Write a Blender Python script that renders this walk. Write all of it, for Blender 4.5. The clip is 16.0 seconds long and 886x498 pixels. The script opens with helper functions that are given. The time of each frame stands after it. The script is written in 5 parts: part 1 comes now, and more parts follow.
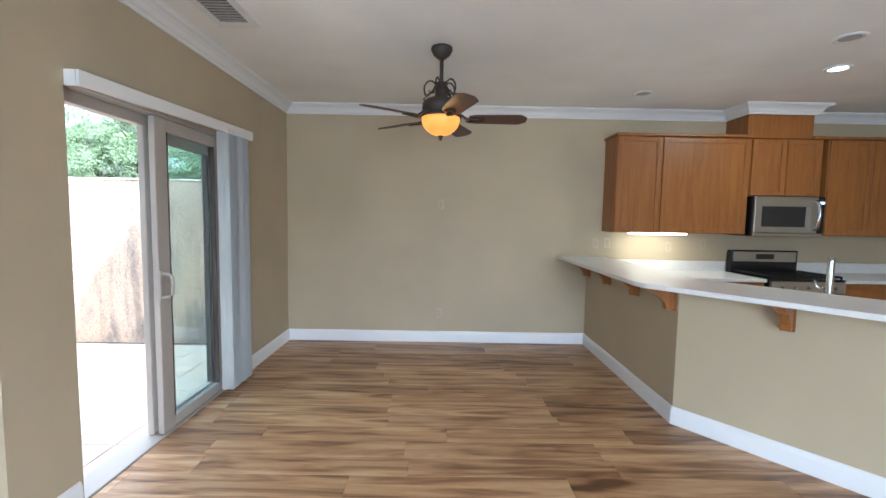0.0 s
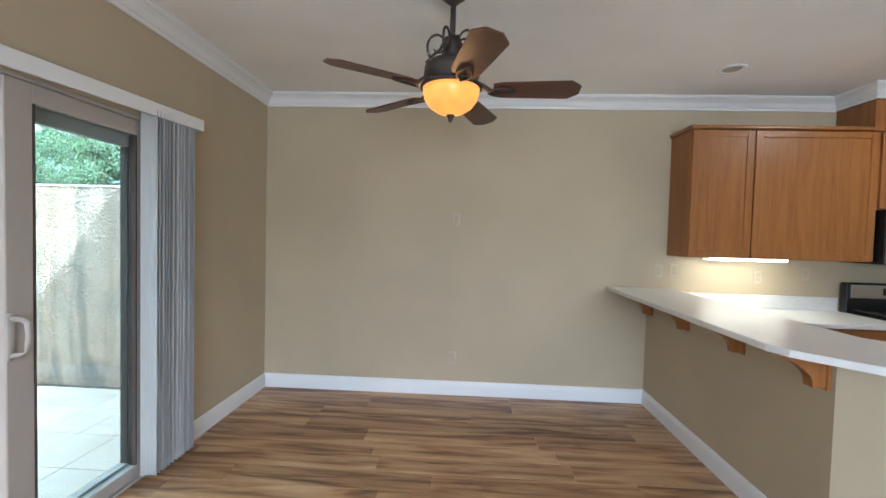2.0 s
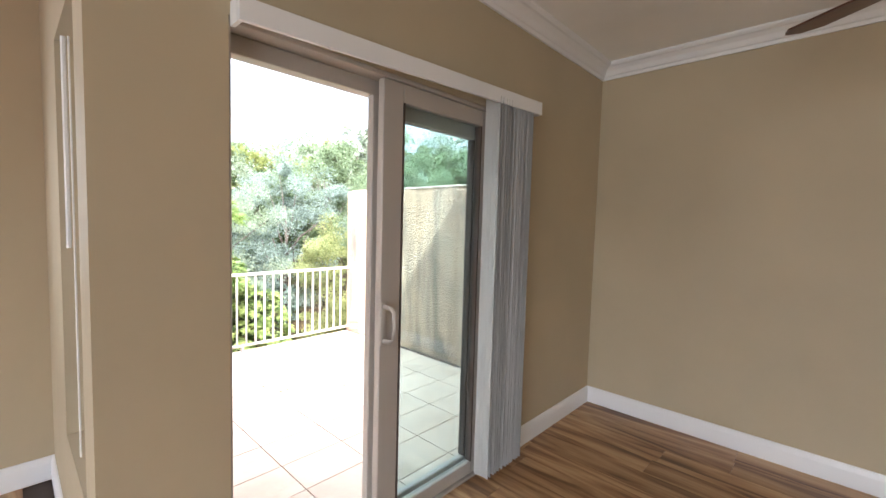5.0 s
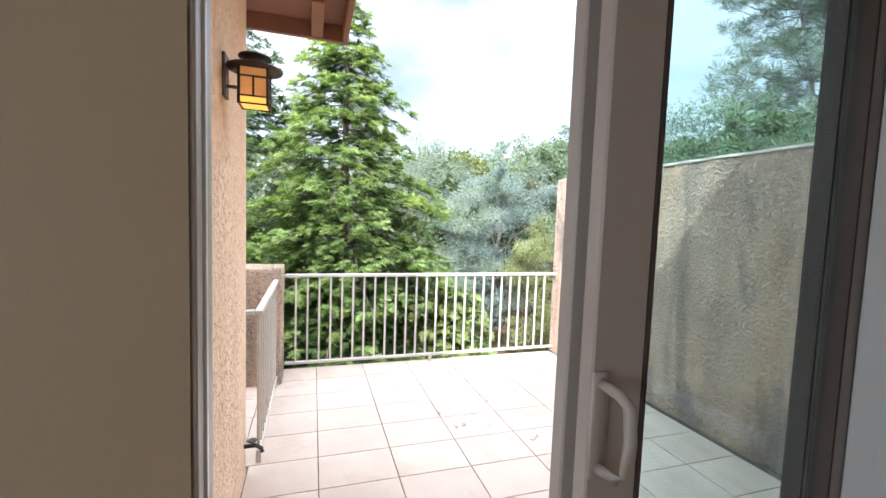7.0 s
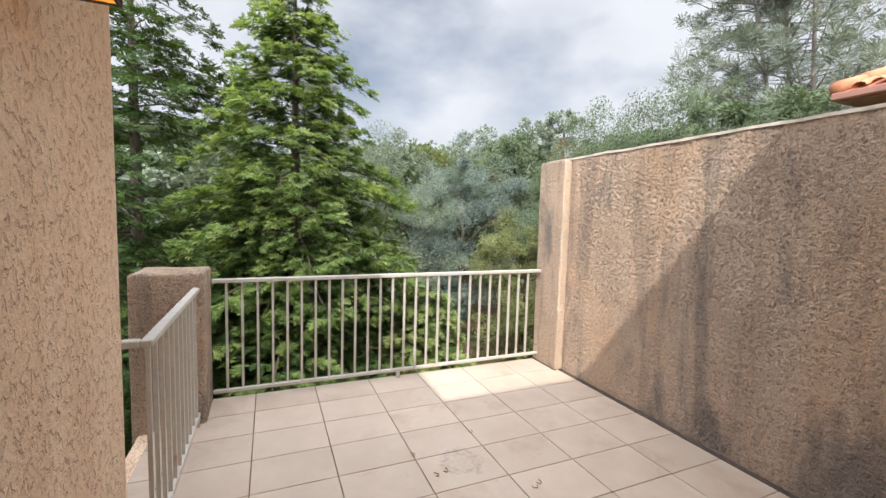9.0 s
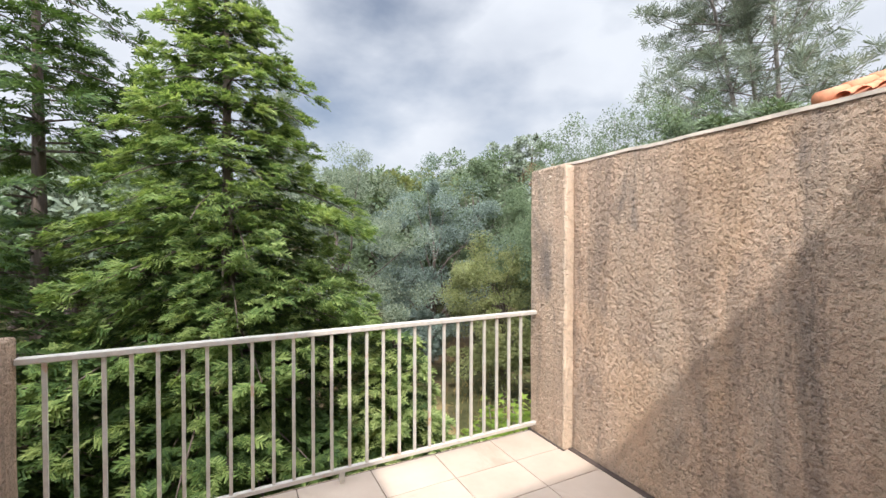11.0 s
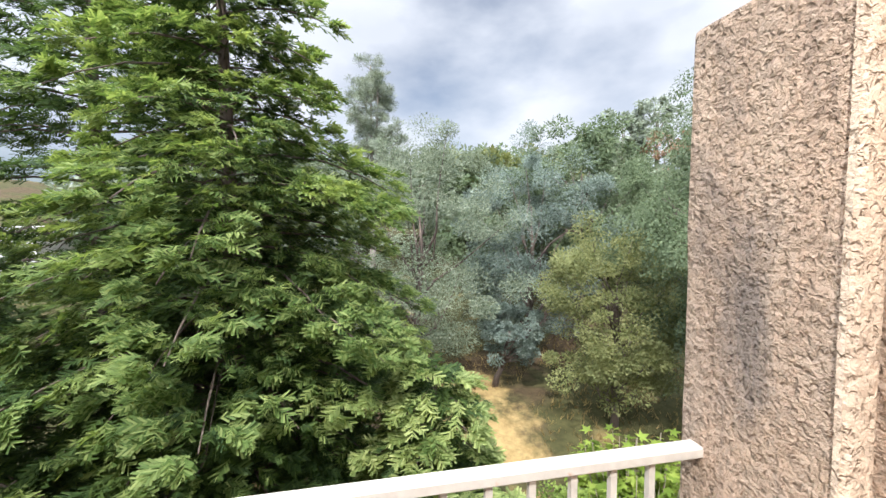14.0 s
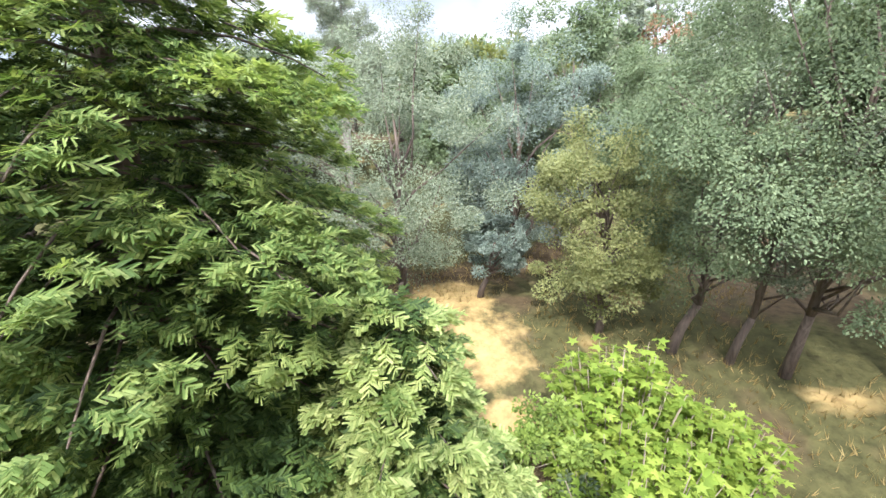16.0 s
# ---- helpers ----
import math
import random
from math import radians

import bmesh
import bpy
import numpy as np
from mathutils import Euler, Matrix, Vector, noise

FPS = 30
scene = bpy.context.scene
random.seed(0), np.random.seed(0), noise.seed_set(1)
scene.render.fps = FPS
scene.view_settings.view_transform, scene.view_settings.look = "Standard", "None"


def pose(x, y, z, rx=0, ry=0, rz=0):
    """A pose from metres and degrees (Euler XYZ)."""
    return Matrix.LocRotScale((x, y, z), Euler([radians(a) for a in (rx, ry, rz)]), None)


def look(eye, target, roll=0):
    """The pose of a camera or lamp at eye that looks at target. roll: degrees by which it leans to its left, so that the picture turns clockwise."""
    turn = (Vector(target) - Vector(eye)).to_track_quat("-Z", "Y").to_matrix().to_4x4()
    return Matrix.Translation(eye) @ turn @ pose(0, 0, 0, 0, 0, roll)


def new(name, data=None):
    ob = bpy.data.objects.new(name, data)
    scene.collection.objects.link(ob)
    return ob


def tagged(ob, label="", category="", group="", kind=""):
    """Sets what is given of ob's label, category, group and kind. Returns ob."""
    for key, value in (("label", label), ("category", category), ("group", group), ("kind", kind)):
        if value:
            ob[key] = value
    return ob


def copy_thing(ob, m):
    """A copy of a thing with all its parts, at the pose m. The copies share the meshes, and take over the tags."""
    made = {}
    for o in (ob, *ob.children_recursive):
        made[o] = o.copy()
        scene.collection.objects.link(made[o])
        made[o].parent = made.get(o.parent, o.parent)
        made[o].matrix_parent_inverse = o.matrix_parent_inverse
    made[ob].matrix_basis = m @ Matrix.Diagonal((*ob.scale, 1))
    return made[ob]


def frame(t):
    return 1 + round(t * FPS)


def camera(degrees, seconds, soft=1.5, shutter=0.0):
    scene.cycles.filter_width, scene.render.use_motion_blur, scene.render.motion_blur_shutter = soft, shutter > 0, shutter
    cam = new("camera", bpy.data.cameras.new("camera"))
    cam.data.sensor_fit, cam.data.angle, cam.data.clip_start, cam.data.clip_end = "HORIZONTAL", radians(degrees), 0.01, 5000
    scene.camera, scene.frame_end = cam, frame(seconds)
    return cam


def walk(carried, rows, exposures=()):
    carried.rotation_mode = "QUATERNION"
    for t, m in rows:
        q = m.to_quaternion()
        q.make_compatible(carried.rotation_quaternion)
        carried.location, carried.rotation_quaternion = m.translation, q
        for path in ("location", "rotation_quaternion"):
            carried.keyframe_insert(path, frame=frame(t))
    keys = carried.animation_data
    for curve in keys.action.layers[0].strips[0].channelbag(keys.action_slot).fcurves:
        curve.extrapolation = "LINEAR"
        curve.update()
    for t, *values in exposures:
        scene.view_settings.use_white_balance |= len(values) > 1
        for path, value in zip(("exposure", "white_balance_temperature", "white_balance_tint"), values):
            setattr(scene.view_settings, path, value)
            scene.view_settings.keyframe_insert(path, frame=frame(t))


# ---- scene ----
# ---- camera ----
cam = camera(94.0, 16.0, soft=1.5)
PATH = [
    (0, (0.5, 1.058, 1.488), (0.512, 3.053, 1.336), 1.0),
    (0.5, (0.521, 1.42, 1.486), (0.617, 3.414, 1.357), 1.2),
    (1, (0.615, 1.706, 1.485), (0.436, 3.693, 1.346), 0.2),
    (1.5, (0.629, 1.915, 1.49), (0.376, 3.896, 1.373), 2.4),
    (2, (0.574, 2.108, 1.49), (0.472, 4.104, 1.422), 1.5),
    (2.5, (0.601, 2.18, 1.505), (0.378, 4.166, 1.422), 1.0),
    (3, (0.603, 2.186, 1.501), (0.334, 4.165, 1.407), 0.3),
    (3.5, (0.608, 2.191, 1.488), (0.135, 4.131, 1.374), -0.9),
    (4, (0.566, 2.238, 1.471), (-0.276, 4.049, 1.36), -0.7),
    (4.5, (0.38, 2.411, 1.459), (-0.72, 4.079, 1.369), 0.9),
    (5, (0.14, 2.571, 1.481), (-1.23, 4.022, 1.35), 1.6),
    (5.2, (0.06, 2.646, 1.486), (-1.443, 3.958, 1.354), 1.0),
    (7.3, (-0.852, 3.245, 1.37), (-2.757, 3.834, 1.225), 2.2),
    (7.5, (-0.958, 3.24, 1.368), (-2.842, 3.897, 1.253), 2.0),
    (8, (-1.196, 3.252, 1.365), (-3.013, 4.056, 1.14), 2.4),
    (8.5, (-1.3, 3.292, 1.322), (-3.126, 4.07, 1.087), 2.75),
    (9, (-1.352, 3.367, 1.334), (-3.188, 4.143, 1.172), 1.6),
    (9.5, (-1.484, 3.455, 1.348), (-3.279, 4.334, 1.257), 1.3),
    (9.7, (-1.595, 3.492, 1.337), (-3.342, 4.462, 1.262), 1.6),
    (11.8, (-2.655, 4.092, 1.338), (-4.491, 4.887, 1.346), -1.6),
    (12, (-2.756, 4.169, 1.331), (-4.61, 4.919, 1.341), -1.7),
    (12.5, (-2.995, 4.428, 1.361), (-4.897, 5.046, 1.347), -1.4),
    (13, (-3.292, 4.613, 1.364), (-5.22, 5.142, 1.318), -1.0),
    (13.5, (-3.573, 4.783, 1.362), (-5.52, 5.231, 1.281), -0.2),
    (14, (-3.799, 4.957, 1.384), (-5.752, 5.37, 1.261), -0.1),
    (14.5, (-4.079, 5.061, 1.381), (-6.026, 5.48, 1.189), -0.1),
    (15, (-4.283, 5.158, 1.365), (-6.215, 5.586, 1.072), -0.7),
    (15.5, (-4.396, 5.267, 1.362), (-6.299, 5.715, 0.939), -1.4),
    (16, (-4.544, 5.298, 1.314), (-6.412, 5.748, 0.757), -2.0),
]
EXPOSURES = [
    (0.0, 2.98, 5150, 4), (3.0, 3.06, 5200, 5), (4.0, 2.88, 5250, 6), (5.0, 2.68, 6050, 11), (5.6, 2.6, 6150, 11),
    (7.3, 1.6, 5700, 10), (8.0, 1.1, 6150, 10), (9.0, 0.8, 6300, 10), (12.0, 0.8, 6150, 10), (13.0, 0.88, 6150, 10), (14.5, 1.12, 6150, 11), (16.0, 1.52, 6150, 11),
]
walk(cam, [(t, look(eye, target, roll)) for t, eye, target, roll in PATH], EXPOSURES)

# ---- sky, sun and large lights ----
SUN_WAY = Vector((-0.741, 0.427, -1.0)).normalized()


def make_world():
    w = bpy.data.worlds.new("sky")
    w.use_nodes = True
    nt = w.node_tree
    nt.nodes.clear()
    out = nt.nodes.new("ShaderNodeOutputWorld")
    bg = nt.nodes.new("ShaderNodeBackground")
    sky = nt.nodes.new("ShaderNodeTexSky")
    sky.sky_type, sky.sun_disc = "NISHITA", False
    sky.sun_elevation = math.asin(-SUN_WAY.z)
    sky.sun_rotation = math.atan2(-SUN_WAY.x, -SUN_WAY.y)
    sky.air_density, sky.dust_density = 1.0, 1.5
    tc = nt.nodes.new("ShaderNodeTexCoord")
    mp = nt.nodes.new("ShaderNodeMapping")
    mp.inputs["Scale"].default_value = (1.0, 1.0, 2.0)
    n1 = nt.nodes.new("ShaderNodeTexNoise")
    n1.inputs["Scale"].default_value, n1.inputs["Detail"].default_value = 1.5, 7.0
    n1.inputs["Roughness"].default_value = 0.5
    ramp = nt.nodes.new("ShaderNodeValToRGB")
    ramp.color_ramp.elements[0].position, ramp.color_ramp.elements[1].position = 0.28, 0.50
    n2 = nt.nodes.new("ShaderNodeTexNoise")
    n2.inputs["Scale"].default_value, n2.inputs["Detail"].default_value = 2.6, 5.0
    tone = nt.nodes.new("ShaderNodeValToRGB")
    tone.color_ramp.elements[0].position, tone.color_ramp.elements[1].position = 0.38, 0.62
    tone.color_ramp.elements[0].color = (7.7, 8.0, 8.6, 1)
    tone.color_ramp.elements[1].color = (9.3, 9.5, 9.9, 1)
    mix = nt.nodes.new("ShaderNodeMix")
    mix.data_type = "RGBA"
    dot = nt.nodes.new("ShaderNodeVectorMath")
    dot.operation = "DOT_PRODUCT"
    dot.inputs[1].default_value = tuple(-SUN_WAY)
    veil = nt.nodes.new("ShaderNodeMapRange")
    veil.interpolation_type = "SMOOTHSTEP"
    for key, value in (("From Min", -0.2), ("From Max", 1.0), ("To Min", 0.53), ("To Max", 2.6)):
        veil.inputs[key].default_value = value
    bright = nt.nodes.new("ShaderNodeVectorMath")
    bright.operation = "SCALE"
    L = nt.links.new
    L(tc.outputs["Generated"], dot.inputs[0])
    L(dot.outputs["Value"], veil.inputs["Value"])
    L(mix.outputs[2], bright.inputs[0])
    L(veil.outputs["Result"], bright.inputs["Scale"])
    L(tc.outputs["Generated"], mp.inputs["Vector"])
    L(mp.outputs["Vector"], n1.inputs["Vector"])
    L(mp.outputs["Vector"], n2.inputs["Vector"])
    L(n1.outputs["Fac"], ramp.inputs["Fac"])
    L(n2.outputs["Fac"], tone.inputs["Fac"])
    L(ramp.outputs["Color"], mix.inputs[0])
    L(sky.outputs["Color"], mix.inputs[6])
    L(tone.outputs["Color"], mix.inputs[7])
    L(bright.outputs[0], bg.inputs["Color"])
    bg.inputs["Strength"].default_value = 0.105
    L(bg.outputs[0], out.inputs[0])
    scene.world = w


make_world()
sun_data = bpy.data.lights.new("sun", "SUN")
sun_data.energy, sun_data.angle, sun_data.color = 2.9, radians(1.0), (1.0, 0.94, 0.86)
sun = new("sun", sun_data)
sun.matrix_world = look((20, -12, 27), (20 + SUN_WAY.x, -12 + SUN_WAY.y, 27 + SUN_WAY.z))


def area_lamp(name, eye, target, w, h, power, color=(1, 1, 1)):
    d = bpy.data.lights.new(name, "AREA")
    d.shape, d.size, d.size_y, d.energy, d.color = "RECTANGLE", w, h, power, color
    o = new(name, d)
    o.matrix_world = look(eye, target)
    return o


def point_lamp(name, at, power, radius, color):
    d = bpy.data.lights.new(name, "POINT")
    d.energy, d.shadow_soft_size, d.color = power, radius, color
    o = new(name, d)
    o.location = at
    return o


# sky light through the tall glass at the back of the room
area_lamp("rear_window_light", (1.6, -2.44, 1.35), (1.6, 0, 1.2), 3.0, 1.9, 24, (0.86, 0.93, 1.0))
# added fill lamp at the nook's blank end wall, where no window stands
area_lamp("nook_fill_light", (-2.9, 1.2, 1.45), (0, 1.2, 1.0), 1.8, 1.3, 6, (0.86, 0.93, 1.0))
point_lamp("fan_bulb", (0.485, 4.25, 2.155), 0.24, 0.04, (1.0, 0.55, 0.2))
area_lamp("under_cabinet_light", (2.94, 5.70, 1.335), (2.94, 5.74, 0.9), 0.62, 0.05, 0.2, (1.0, 0.85, 0.6))
area_lamp("recessed_light", (3.707, 4.503, 2.735), (3.707, 4.503, 0), 0.13, 0.13, 1.9, (1.0, 0.88, 0.7))

# ---- materials ----


class Nodes:
    """Small builder for node materials."""

    def __init__(self, name):
        self.mat = bpy.data.materials.new(name)
        self.mat.use_nodes = True
        self.nt = self.mat.node_tree
        self.nt.nodes.clear()
        self.out = self.add("ShaderNodeOutputMaterial")

    def add(self, kind, **values):
        n = self.nt.nodes.new(kind)
        for k, v in values.items():
            n.inputs[k.replace("_", " ")].default_value = v
        return n

    def link(self, a, b):
        self.nt.links.new(a, b)

    def coords(self, scale=(1, 1, 1), rot=(0, 0, 0)):
        tc = self.add("ShaderNodeTexCoord")
        mp = self.add("ShaderNodeMapping")
        mp.inputs["Scale"].default_value = scale
        mp.inputs["Rotation"].default_value = rot
        self.link(tc.outputs["Object"], mp.inputs["Vector"])
        return mp.outputs["Vector"]

    def noise(self, vec, scale, detail=4.0, rough=0.5, dist=0.0):
        n = self.add("ShaderNodeTexNoise", Scale=scale, Detail=detail, Roughness=rough, Distortion=dist)
        if vec is not None:
            self.link(vec, n.inputs["Vector"])
        return n.outputs["Fac"]

    def ramp(self, fac, *stops):
        r = self.add("ShaderNodeValToRGB")
        el = r.color_ramp.elements
        while len(el) < len(stops):
            el.new(0.5)
        for e, (p, c) in zip(el, stops):
            e.position, e.color = p, (*c, 1)
        self.link(fac, r.inputs["Fac"])
        return r.outputs["Color"]

    def mix(self, fac, a, b, mode="MIX"):
        m = self.add("ShaderNodeMix")
        m.data_type, m.blend_type = "RGBA", mode
        for sock, v in ((m.inputs[0], fac), (m.inputs[6], a), (m.inputs[7], b)):
            if isinstance(v, (int, float)):
                sock.default_value = v
            elif isinstance(v, tuple):
                sock.default_value = (*v, 1)
            else:
                self.link(v, sock)
        return m.outputs[2]

    def bump(self, height, strength, distance):
        b = self.add("ShaderNodeBump", Strength=strength, Distance=distance)
        self.link(height, b.inputs["Height"])
        return b.outputs["Normal"]

    def math(self, op, a, b):
        m = self.add("ShaderNodeMath")
        m.operation = op
        for s, v in zip(m.inputs, (a, b)):
            if isinstance(v, (int, float)):
                s.default_value = v
            else:
                self.link(v, s)
        return m.outputs[0]

    def bsdf(self, color, rough=0.5, metal=0.0, normal=None, **more):
        p = self.add("ShaderNodeBsdfPrincipled")
        for key, v in (("Base Color", color), ("Roughness", rough), ("Metallic", metal)):
            if isinstance(v, tuple):
                p.inputs[key].default_value = (*v, 1)
            elif isinstance(v, (int, float)):
                p.inputs[key].default_value = v
            else:
                self.link(v, p.inputs[key])
        if normal is not None:
            self.link(normal, p.inputs["Normal"])
        for k, v in more.items():
            p.inputs[k.replace("_", " ")].default_value = v
        self.link(p.outputs[0], self.out.inputs[0])
        return p


def scaled(c, k):
    return tuple(min(1, v * k) for v in c)


def paint(name, c, rough=0.6, tex=220.0, bump=0.12, var=0.06):
    n = Nodes(name)
    v = n.coords()
    f = n.noise(v, 1.3, 5)
    col = n.ramp(f, (0.3, scaled(c, 1 - var)), (0.7, scaled(c, 1 + var)))
    h = n.noise(v, tex, 3)
    n.bsdf(col, rough, 0, n.bump(h, bump, 0.002))
    return n.mat


def stucco(name, base, stain, light, scale=26.0, depth=0.02, stretch=(1, 1, 1), streak=0.3):
    """Knock-down stucco: worm-like ridges, vertical runs of dirt and pale patches."""
    n = Nodes(name)
    v = n.coords()
    runs = n.noise(n.coords((4.5, 4.5, 0.45)), 1.0, 5, 0.6, 0.4)
    blot = n.noise(v, 1.6, 6, 0.6)
    c1 = n.ramp(runs, (0.38, stain), (0.49, base), (0.62, light))
    c2 = n.ramp(blot, (0.34, stain), (0.62, base))
    col = n.mix(0.45, c1, c2)
    fine = n.noise(v, 90, 4)
    col = n.mix(0.35, col, n.ramp(fine, (0.3, scaled(base, 0.6)), (0.7, scaled(base, 1.2))), "MULTIPLY")
    col = n.mix(0.18, col, scaled(base, 1.15))
    grey = n.noise(n.coords((3.0, 3.0, 0.9)), 1.0, 7, 0.65, 0.6)
    col = n.mix(n.ramp(grey, (0.51, (0, 0, 0)), (0.65, (streak, streak, streak))), col, stain)
    warm = n.noise(n.coords((1.6, 1.6, 1.1)), 1.0, 6, 0.6, 0.5)
    col = n.mix(n.ramp(warm, (0.50, (0, 0, 0)), (0.68, (0.7 * streak, 0.7 * streak, 0.7 * streak))), col, scaled((base[0], base[1] * 0.88, base[2] * 0.74), 0.98))
    pits = n.ramp(n.noise(n.coords(stretch), scale, 3.0, 0.55, 0.5), (0.36, (0, 0, 0)), (0.47, (1, 1, 1)))
    lumps = n.noise(n.coords(stretch), scale * 0.55, 6.0, 0.62)
    small = n.noise(v, 150, 3)
    col = n.mix(0.62 * streak, col, n.ramp(n.math("ADD", n.math("MULTIPLY", pits, 0.5), n.math("MULTIPLY", lumps, 0.9)), (0.35, (0.38, 0.36, 0.34)), (0.85, (1, 1, 1))), "MULTIPLY")
    hh = n.math("ADD", n.math("ADD", n.math("MULTIPLY", pits, 0.6), n.math("MULTIPLY", lumps, 1.5)), n.math("MULTIPLY", small, 0.3))
    n.bsdf(col, 0.92, 0, n.bump(hh, 1.0, depth), Specular_IOR_Level=0.2)
    return n.mat


def wood(name, dark, light, rough=0.4, along=(1.0, 14.0, 14.0), bump=0.05, rand=0.0):
    n = Nodes(name)
    v = n.coords(along)
    if rand:
        oi = n.add("ShaderNodeObjectInfo")
        off = n.add("ShaderNodeVectorMath")
        off.operation = "ADD"
        sc = n.add("ShaderNodeVectorMath")
        sc.operation = "SCALE"
        sc.inputs[0].default_value = (31.0, 17.0, 11.0)
        n.link(oi.outputs["Random"], sc.inputs["Scale"])
        n.link(v, off.inputs[0])
        n.link(sc.outputs[0], off.inputs[1])
        v = off.outputs[0]
    f = n.noise(v, 1.6, 6, 0.6, 0.8)
    col = n.ramp(f, (0.3, dark), (0.62, light))
    g = n.noise(v, 9.0, 4, 0.6)
    col = n.mix(0.25, col, n.ramp(g, (0.3, scaled(dark, 0.8)), (0.6, light)))
    if rand:
        tint = n.ramp(oi.outputs["Random"], (0.0, (1 - rand, 1 - rand, 1 - rand)), (1.0, (1.0, 1.0, 1.0)))
        col = n.mix(1.0, col, tint, "MULTIPLY")
    n.bsdf(col, rough, 0, n.bump(g, bump, 0.002))
    return n.mat


def floorboard(name):
    n = Nodes(name)
    oi = n.add("ShaderNodeObjectInfo")
    sc = n.add("ShaderNodeVectorMath")
    sc.operation = "SCALE"
    sc.inputs[0].default_value = (43.0, 27.0, 0.0)
    n.link(oi.outputs["Random"], sc.inputs["Scale"])
    off = n.add("ShaderNodeVectorMath")
    off.operation = "ADD"
    n.link(n.coords((0.8, 7.5, 1.0)), off.inputs[0])
    n.link(sc.outputs[0], off.inputs[1])
    v = off.outputs[0]
    f = n.noise(v, 1.25, 4, 0.5, 1.2)
    col = n.ramp(f, (0.33, (0.15, 0.072, 0.03)), (0.42, (0.34, 0.18, 0.082)), (0.53, (0.54, 0.33, 0.165)), (0.72, (0.74, 0.52, 0.30)))
    g = n.noise(v, 7.0, 5, 0.65)
    col = n.mix(0.4, col, n.ramp(g, (0.3, (0.55, 0.5, 0.45)), (0.62, (1.0, 1.0, 1.0))), "MULTIPLY")
    tint = n.ramp(oi.outputs["Random"], (0.0, (0.72, 0.7, 0.68)), (1.0, (1.0, 1.0, 1.0)))
    col = n.mix(1.0, col, tint, "MULTIPLY")
    rough = n.ramp(g, (0.2, (0.30, 0.30, 0.30)), (0.8, (0.42, 0.42, 0.42)))
    n.bsdf(col, rough, 0, n.bump(g, 0.08, 0.0015))
    return n.mat


STAIN = (-3.36, 4.36, -0.05)


def tile_mat(name):
    n = Nodes(name)
    oi = n.add("ShaderNodeObjectInfo")
    sc = n.add("ShaderNodeVectorMath")
    sc.operation = "SCALE"
    sc.inputs[0].default_value = (23.0, 37.0, 0.0)
    n.link(oi.outputs["Random"], sc.inputs["Scale"])
    sh = n.add("ShaderNodeVectorMath")
    sh.operation = "ADD"
    n.link(n.coords(), sh.inputs[0])
    n.link(sc.outputs[0], sh.inputs[1])
    v = sh.outputs[0]
    f = n.noise(v, 3.0, 6, 0.6)
    col = n.ramp(f, (0.3, (0.49, 0.385, 0.30)), (0.7, (0.59, 0.48, 0.385)))
    dirt = n.noise(v, 1.7, 7, 0.65, 0.5)
    col = n.mix(n.ramp(dirt, (0.56, (0, 0, 0)), (0.74, (0.55, 0.55, 0.55))), col, (0.33, 0.22, 0.14))
    col = n.mix(1.0, col, n.ramp(oi.outputs["Random"], (0.0, (0.88, 0.88, 0.88)), (1.0, (1.0, 1.0, 1.0))), "MULTIPLY")
    place = n.add("ShaderNodeNewGeometry")
    far = n.add("ShaderNodeVectorMath")
    far.operation = "DISTANCE"
    n.link(place.outputs["Position"], far.inputs[0])
    far.inputs[1].default_value = STAIN
    edge = n.math("ADD", far.outputs["Value"], n.math("MULTIPLY", n.noise(v, 14, 5), 0.12))
    mark = n.mix(1.0, n.ramp(edge, (0.10, (0.25, 0.25, 0.25)), (0.17, (0.7, 0.7, 0.7)), (0.20, (0, 0, 0))), n.ramp(n.noise(v, 40, 4), (0.4, (0.2, 0.2, 0.2)), (0.6, (1, 1, 1))), "MULTIPLY")
    col = n.mix(mark, col, (0.30, 0.24, 0.20))
    n.bsdf(col, 0.55, 0, n.bump(n.noise(v, 60, 4), 0.12, 0.002), Specular_IOR_Level=0.35)
    return n.mat


def plain(name, c, rough=0.5, metal=0.0, var=0.08, scale=14.0, bump=0.04):
    n = Nodes(name)
    v = n.coords()
    f = n.noise(v, scale, 5)
    n.bsdf(n.ramp(f, (0.3, scaled(c, 1 - var)), (0.7, scaled(c, 1 + var))), rough, metal, n.bump(f, bump, 0.002))
    return n.mat


def rusty(name, c, rust):
    n = Nodes(name)
    v = n.coords()
    f = n.noise(v, 5.0, 7, 0.7)
    col = n.mix(n.ramp(f, (0.60, (0, 0, 0)), (0.70, (1, 1, 1))), n.ramp(n.noise(v, 40, 4), (0.3, scaled(c, 0.85)), (0.7, c)), rust)
    n.bsdf(col, 0.55, 0.0, n.bump(n.noise(v, 120, 3), 0.15, 0.001))
    return n.mat


def glow(name, c, strength):
    n = Nodes(name)
    e = n.add("ShaderNodeEmission", Strength=strength)
    e.inputs["Color"].default_value = (*c, 1)
    n.link(e.outputs[0], n.out.inputs[0])
    return n.mat


def amber_glass(name, c, strength):
    n = Nodes(name)
    v = n.coords()
    f = n.noise(v, 9.0, 4)
    p = n.bsdf(n.ramp(f, (0.3, scaled(c, 0.8)), (0.7, c)), 0.35)
    n.link(n.ramp(f, (0.3, scaled(c, 0.7)), (0.7, c)), p.inputs["Emission Color"])
    p.inputs["Emission Strength"].default_value = strength
    return n.mat


